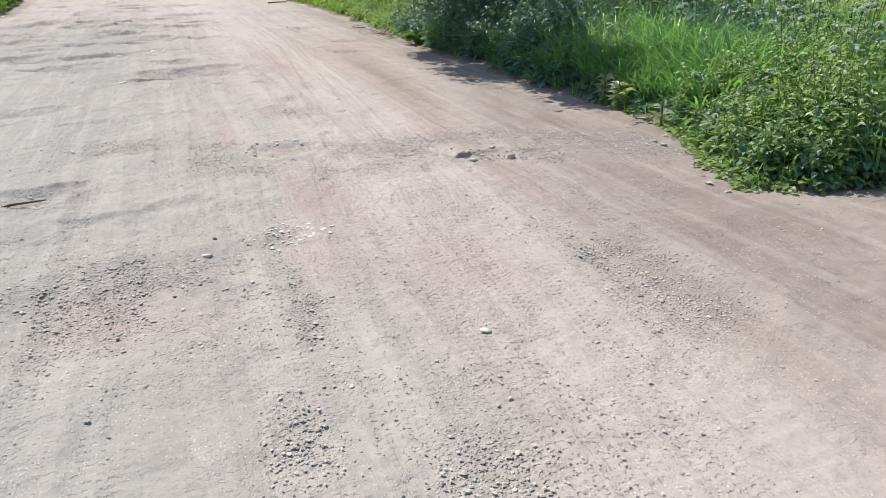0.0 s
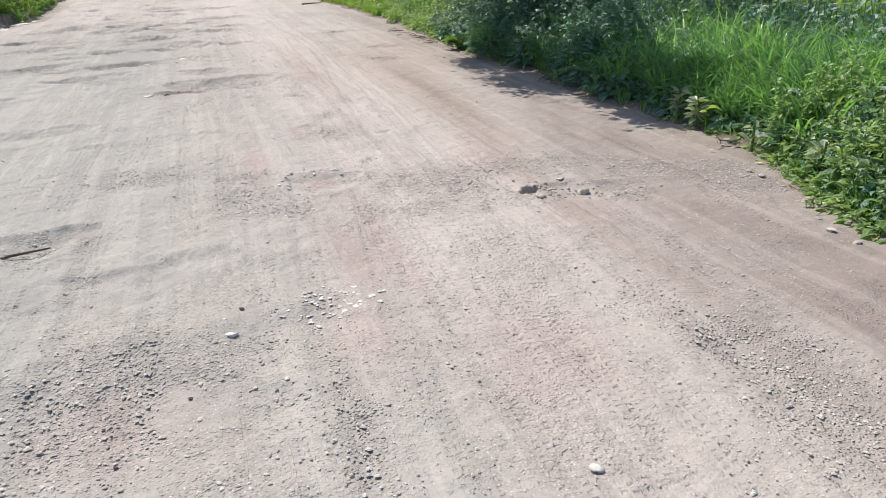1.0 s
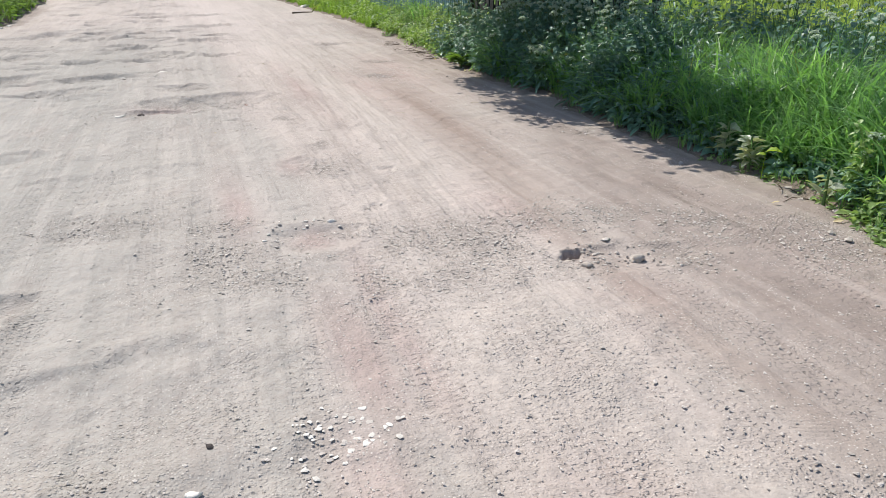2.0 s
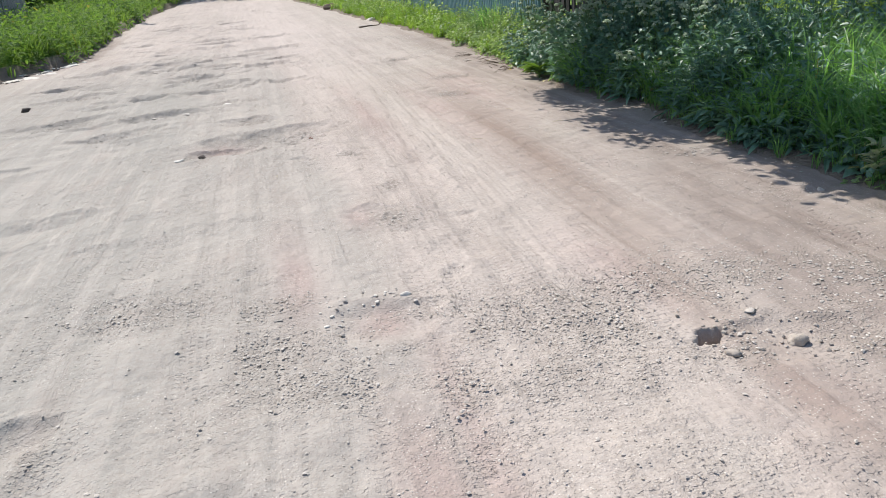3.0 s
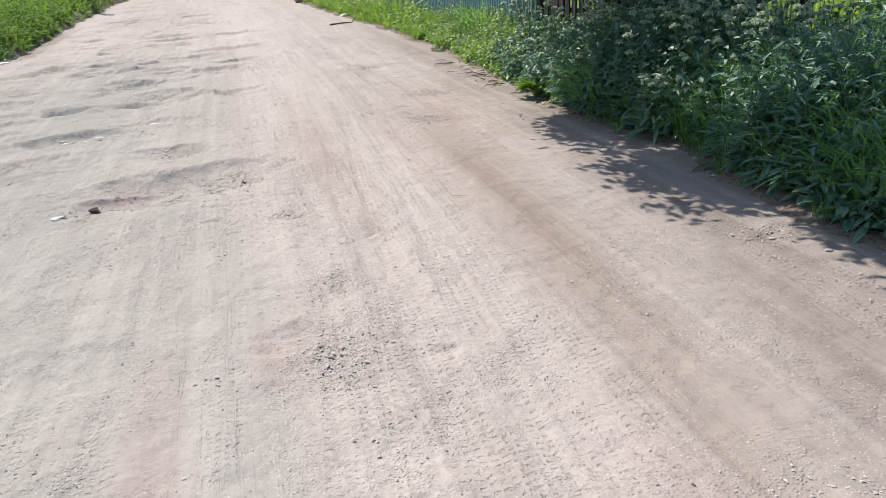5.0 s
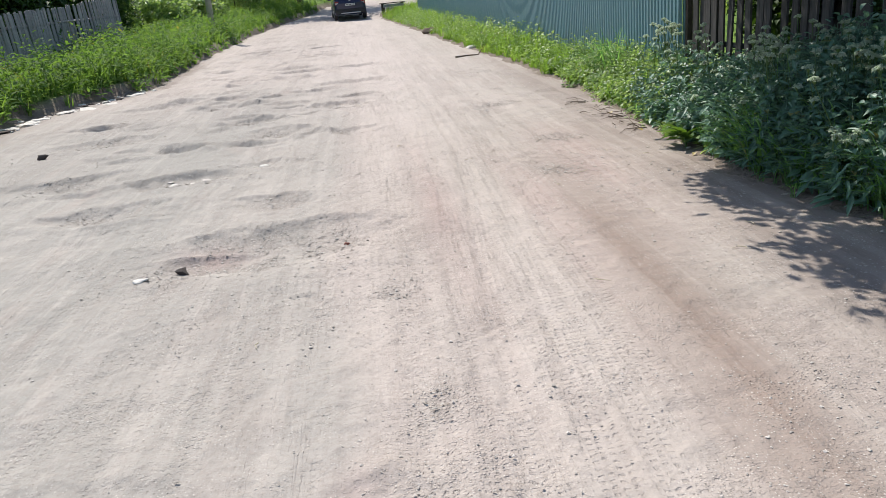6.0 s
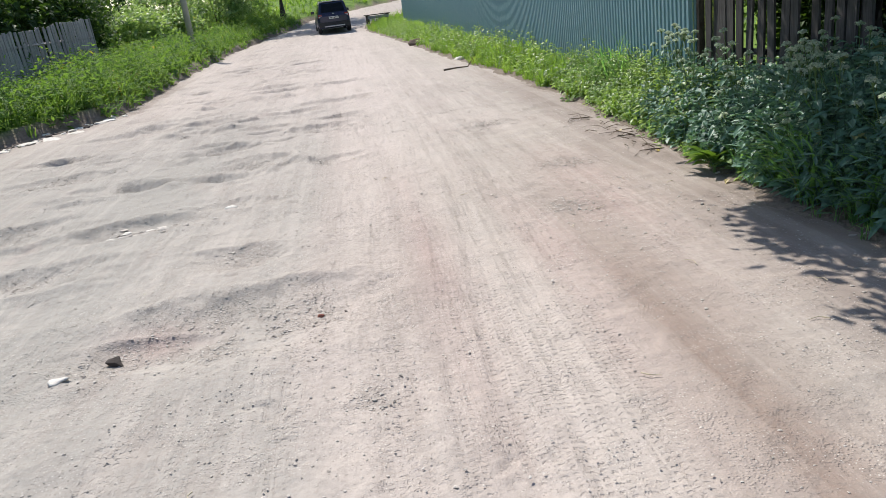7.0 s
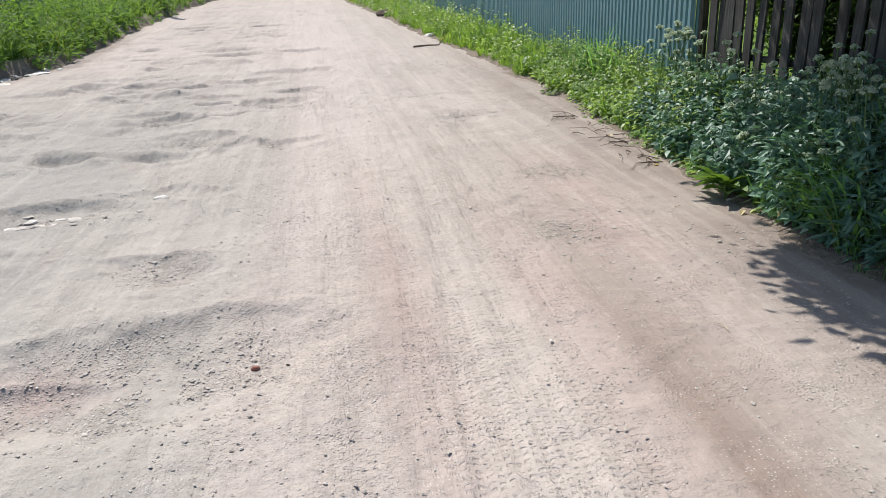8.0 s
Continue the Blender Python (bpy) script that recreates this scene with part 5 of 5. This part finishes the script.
def pole(x, y, h, r, label):
    z = float(ground_height(x, y))
    root = new("utility_pole")
    root.location = (x, y, z)
    part("shaft", tube([(0, 0, -0.3), (0, 0, h)], [r, r * 0.65], 12), M_CONCRETE, root, smooth=True)
    part("crossarm", block(1.5, 0.09, 0.1, 0.01, (0, 0, h - 0.5)), M_OLDWOOD, root)
    for k in (-0.6, 0.0, 0.6):
        part("insulator", tube([(k, 0, h - 0.45), (k, 0, h - 0.32)], [0.035, 0.025], 8), M_CONCRETE, root)
    tagged(root, label, "utility pole")


def loft(sections, closed_ends=True):
    """A skin through rings of points of equal count."""
    bm = bmesh.new()
    rings = [[bm.verts.new(p) for p in ring] for ring in sections]
    n = len(rings[0])
    for a, b in zip(rings, rings[1:]):
        for k in range(n):
            bm.faces.new((a[k], a[(k + 1) % n], b[(k + 1) % n], b[k]))
    if closed_ends:
        bm.faces.new(rings[0][::-1]), bm.faces.new(rings[-1])
    return bm


def car(x, y, turn):
    """A dark blue compact SUV seen from behind; it faces +y before the turn."""
    root = new("car")
    tagged(root, "dark blue compact SUV parked on the dirt road", "car")
    m_paint = plain("dark_blue_car_paint", (0.012, 0.016, 0.05), 0.3, 0.2, 0.6, 0.05)
    m_glass = plain("dark_car_glass", (0.01, 0.012, 0.014), 0.06, 0.0, 0.3, 0.0)
    m_black = plain("black_plastic", (0.02, 0.02, 0.022), 0.6)
    m_red = plain("red_tail_lamp", (0.28, 0.03, 0.03), 0.2, 0.0, 0.5)
    m_clear = plain("clear_lamp", (0.55, 0.52, 0.52), 0.2, 0.0, 0.5)
    m_plate = plain("white_number_plate", (0.72, 0.72, 0.70), 0.4)
    m_alloy = plain("alloy_rim", (0.5, 0.5, 0.52), 0.3, 0.9)

    def ring(yy, half, low, high, tuck=0.06):
        return [(-half + tuck, yy, low), (half - tuck, yy, low), (half, yy, low + 0.14), (half, yy, high - 0.12), (half - 0.05, yy, high), (-half + 0.05, yy, high), (-half, yy, high - 0.12), (-half, yy, low + 0.14)]

    body = loft([ring(-2.1, 0.74, 0.36, 0.90), ring(-2.02, 0.86, 0.30, 1.0), ring(-1.6, 0.9, 0.26, 1.04), ring(0, 0.91, 0.24, 1.02), ring(1.1, 0.9, 0.26, 1.0), ring(1.75, 0.87, 0.28, 0.92), ring(2.1, 0.72, 0.34, 0.78)])
    part("body", body, m_paint, root, smooth=False)

    def cab(yy, bottom, top, z0, z1):
        return [(-bottom, yy[0], z0), (bottom, yy[0], z0), (top, yy[1], z1), (-top, yy[1], z1)]

    part("cabin", loft([cab((-2.0, -1.72), 0.80, 0.66, 1.0, 1.60), cab((-1.2, -1.1), 0.83, 0.68, 1.0, 1.66), cab((0.3, -0.1), 0.82, 0.67, 1.0, 1.64), cab((1.1, 0.35), 0.78, 0.62, 1.0, 1.55)]), m_paint, root)
    # the dark car's roof is coloured pale to stand for the sky's reflection
    part("roof", block(1.28, 2.0, 0.05, 0.02, (0, -0.75, 1.665)), plain("sky_reflecting_roof", (0.45, 0.46, 0.48), 0.25, 0.3, 1.0), root, "roof coloured pale for the sky it reflects")
    win = bmesh.new()
    q = [win.verts.new(p) for p in ((-0.66, -1.97, 1.10), (0.66, -1.97, 1.10), (0.58, -1.76, 1.55), (-0.58, -1.76, 1.55))]
    win.faces.new(q)
    bmesh.ops.solidify(win, geom=win.faces[:], thickness=0.02)
    part("rear_window", win, m_glass, root)
    for sd in (-1, 1):
        for y0, y1, y2, y3 in ((-1.75, -1.05, -1.1, -1.6), (-0.98, -0.05, -0.12, -1.0), (0.02, 0.95, 0.35, 0.0)):
            w = bmesh.new()
            w.faces.new([w.verts.new(p) for p in ((sd * 0.845, y0, 1.06), (sd * 0.835, y1, 1.06), (sd * 0.705, y2, 1.56), (sd * 0.705, y3, 1.56))])
            bmesh.ops.solidify(w, geom=w.faces[:], thickness=0.015)
            part("side_window", w, m_glass, root)
        lamp = part("tail_lamp", block(0.22, 0.10, 0.2, 0.02, (sd * 0.72, -2.02, 0.92)), m_red, root)
        part("lens", block(0.16, 0.02, 0.07, 0.006, (sd * 0.72, -2.075, 0.90)), m_clear, lamp)
        part("mirror", block(0.2, 0.1, 0.15, 0.03, (sd * 1.0, 0.72, 1.1)), m_paint, root)
        part("roof_rail", tube([(sd * 0.60, -1.6, 1.70), (sd * 0.6, 0.1, 1.70)], [0.018, 0.018], 6), m_black, root)
        for yy in (-1.32, 1.32):
            wheel = new("wheel")
            wheel.parent = root
            wheel.location = (sd * 0.80, yy, 0.34)
            bm = bmesh.new()
            bmesh.ops.create_cone(bm, cap_ends=True, segments=24, radius1=0.34, radius2=0.34, depth=0.22, matrix=Matrix.Rotation(radians(90), 4, "Y"))
            bmesh.ops.bevel(bm, geom=[e for e in bm.edges if abs(abs(e.verts[0].co.x) - 0.11) < 0.01 and abs(e.verts[0].co.x - e.verts[1].co.x) < 0.01], offset=0.03, segments=2, affect="EDGES")
            part("tyre", bm, m_black, wheel)
            bm = bmesh.new()
            bmesh.ops.create_cone(bm, cap_ends=True, segments=20, radius1=0.21, radius2=0.20, depth=0.235, matrix=Matrix.Rotation(radians(90), 4, "Y"))
            part("rim", bm, m_alloy, wheel)
    part("bumper", block(1.66, 0.16, 0.26, 0.05, (0, -2.08, 0.47)), m_black, root)
    part("bumper_trim", block(1.1, 0.04, 0.06, 0.015, (0, -2.17, 0.38)), m_alloy, root, "bright bumper trim")
    plate = part("number_plate", block(0.52, 0.02, 0.115, 0.004, (0, -2.115, 0.82)), m_plate, root)
    for i in range(6):
        part("plate_bar", block(0.045, 0.006, 0.06, 0, (-0.19 + 0.076 * i, -2.13, 0.82)), m_black, plate)
    part("badge", block(0.1, 0.02, 0.05, 0.01, (0, -2.06, 1.02)), m_alloy, root)
    root.matrix_world = pose(x, y, float(road_height(np.array([x]), np.array([y]))[0]) - 0.01, 1.6, 0, turn)


def bench(x, y, turn):
    root = new("bench")
    tagged(root, "low dark plank bench at the road's edge", "bench")
    for k in range(3):
        part("plank", block(1.5, 0.15, 0.05, 0.006, (0, -0.17 + 0.17 * k, 0.5)), M_BARK, root)
    for sd in (-0.6, 0.6):
        part("leg", block(0.1, 0.42, 0.48, 0.01, (sd, 0, 0.24)), M_BARK, root)
    part("front_board", block(1.3, 0.03, 0.16, 0.005, (0, -0.2, 0.36)), M_GREYWOOD, root)
    root.matrix_world = pose(x, y, float(ground_height(x, y)), 0, 0, turn)


def stick(points, r, label, name="stick", group=""):
    pts = [(x, y, float(road_height(np.array([x]), np.array([y]))[0]) + h) for x, y, h in points]
    ob = part(name, tube(pts, list(np.linspace(r, r * 0.4, len(pts))), 6), M_TWIG)
    return tagged(ob, label, "stick", group)


metal_fence()
old_fence()
grey_fence()
pole(-5.6, 42.6, 8.0, 0.15, "light grey concrete utility pole in the bank's grass")
pole(-6.2, 70.0, 8.0, 0.15, "distant grey concrete utility pole")
car(0.62, 51.6, 4)
bench(3.25, 52.6, 15)
stick([(3.25, 23.2, 0.02), (3.55, 23.25, 0.03), (3.8, 23.3, 0.02), (3.92, 23.45, 0.12)], 0.022, "crooked dry stick lying across the road's edge")
stick([(-1.15, 4.85, 0.01), (-0.95, 5.05, 0.02), (-0.78, 5.2, 0.015)], 0.012, "short dark stick beside a pothole")
M_STRAW = plain("pale_straw", (0.55, 0.48, 0.34), 0.8)
straw_rng = random.Random(3)
for x, y in ((2.95, 10.1), (3.15, 9.2), (2.55, 11.1), (2.8, 11.4), (3.4, 9.6), (1.95, 12.3), (2.2, 9.0), (3.3, 12.2), (1.4, 13.4), (3.6, 11.9), (0.45, 8.7), (1.1, 14.6)):
    a, ln = straw_rng.uniform(0, 6.3), straw_rng.uniform(0.05, 0.12)
    st = stick([(x, y, 0.008), (x + 0.5 * ln * math.cos(a), y + 0.5 * ln * math.sin(a), 0.012), (x + ln * math.cos(a + 0.5), y + ln * math.sin(a + 0.5), 0.008)], 0.003, "bent dry straw lying on the dirt", "straw", "straws on the road")
    st.data.materials[0] = M_STRAW
    tagged(st, category="straw")
M_DRYLEAF = leaf_material("dry_yellow_leaf", (0.48, 0.40, 0.22), (0.62, 0.54, 0.34), dry_share=0.0, through_light=0.3, gloss=0.7)
leaf_rng = random.Random(8)
dry_single = leaf_mesh(M_DRYLEAF, 0.6)
for x, y, size in ((4.02, 11.86, 0.15), (4.12, 11.8, 0.12), (3.95, 11.7, 0.08), (4.1, 11.2, 0.07), (3.9, 13.0, 0.08), (3.98, 14.1, 0.09), (3.72, 4.9, 0.06), (3.5, 3.9, 0.07), (3.62, 5.3, 0.05)):
    ob = new("dry_leaf", dry_single)
    ob.matrix_basis = pose(x, y, float(road_height(np.array([x]), np.array([y]))[0]) + 0.02, leaf_rng.gauss(0, 12), leaf_rng.gauss(0, 8), leaf_rng.uniform(0, 360)) @ Matrix.Scale(size, 4)
    tagged(ob, "dry yellowish leaf lying on the dirt by the verge", "leaf", "dry leaves")
edge_rng = random.Random(14)
for k in range(60):
    y = edge_rng.uniform(2.6, 6.2) if k < 44 else edge_rng.uniform(6.2, 12)
    x = float(right_edge(np.array([y]))[0]) - abs(edge_rng.gauss(0.05, 0.16))
    stone(x, y, edge_rng.uniform(0.010, 0.028), M_STONE if k % 3 else M_ROCK, "clod of dry soil along the verge", "clod", 0.5, k, 0.2, "clods along the verge", edge_rng.uniform(0, 180), 1)
for k in range(22):
    y, a, ln = edge_rng.uniform(3.0, 6.0), edge_rng.uniform(0, 6.3), edge_rng.uniform(0.08, 0.24)
    x = float(right_edge(np.array([y]))[0]) - edge_rng.uniform(-0.1, 0.2)
    stick([(x, y, 0.006), (x + 0.5 * ln * math.cos(a), y + 0.5 * ln * math.sin(a), edge_rng.uniform(0.01, 0.05)), (x + ln * math.cos(a + 0.4), y + ln * math.sin(a + 0.4), 0.008)], edge_rng.uniform(0.002, 0.005), "dead weed stalk at the foot of the grass", "weed_stalk", "dead stalks")
twig_rng = random.Random(9)
for k in range(34):
    x, y, a, ln = 4.0 + twig_rng.gauss(0, 0.14), twig_rng.uniform(12.9, 15.4), twig_rng.uniform(0, 6.3), twig_rng.uniform(0.15, 0.4)
    h = twig_rng.uniform(0.01, 0.07)
    stick([(x, y, 0.008), (x + 0.5 * ln * math.cos(a), y + 0.5 * ln * math.sin(a), h), (x + ln * math.cos(a + 0.3), y + ln * math.sin(a + 0.3), h * 0.6)], twig_rng.uniform(0.003, 0.006), "thin dry twig in a heap of cut branches", "twig", "dry twigs")
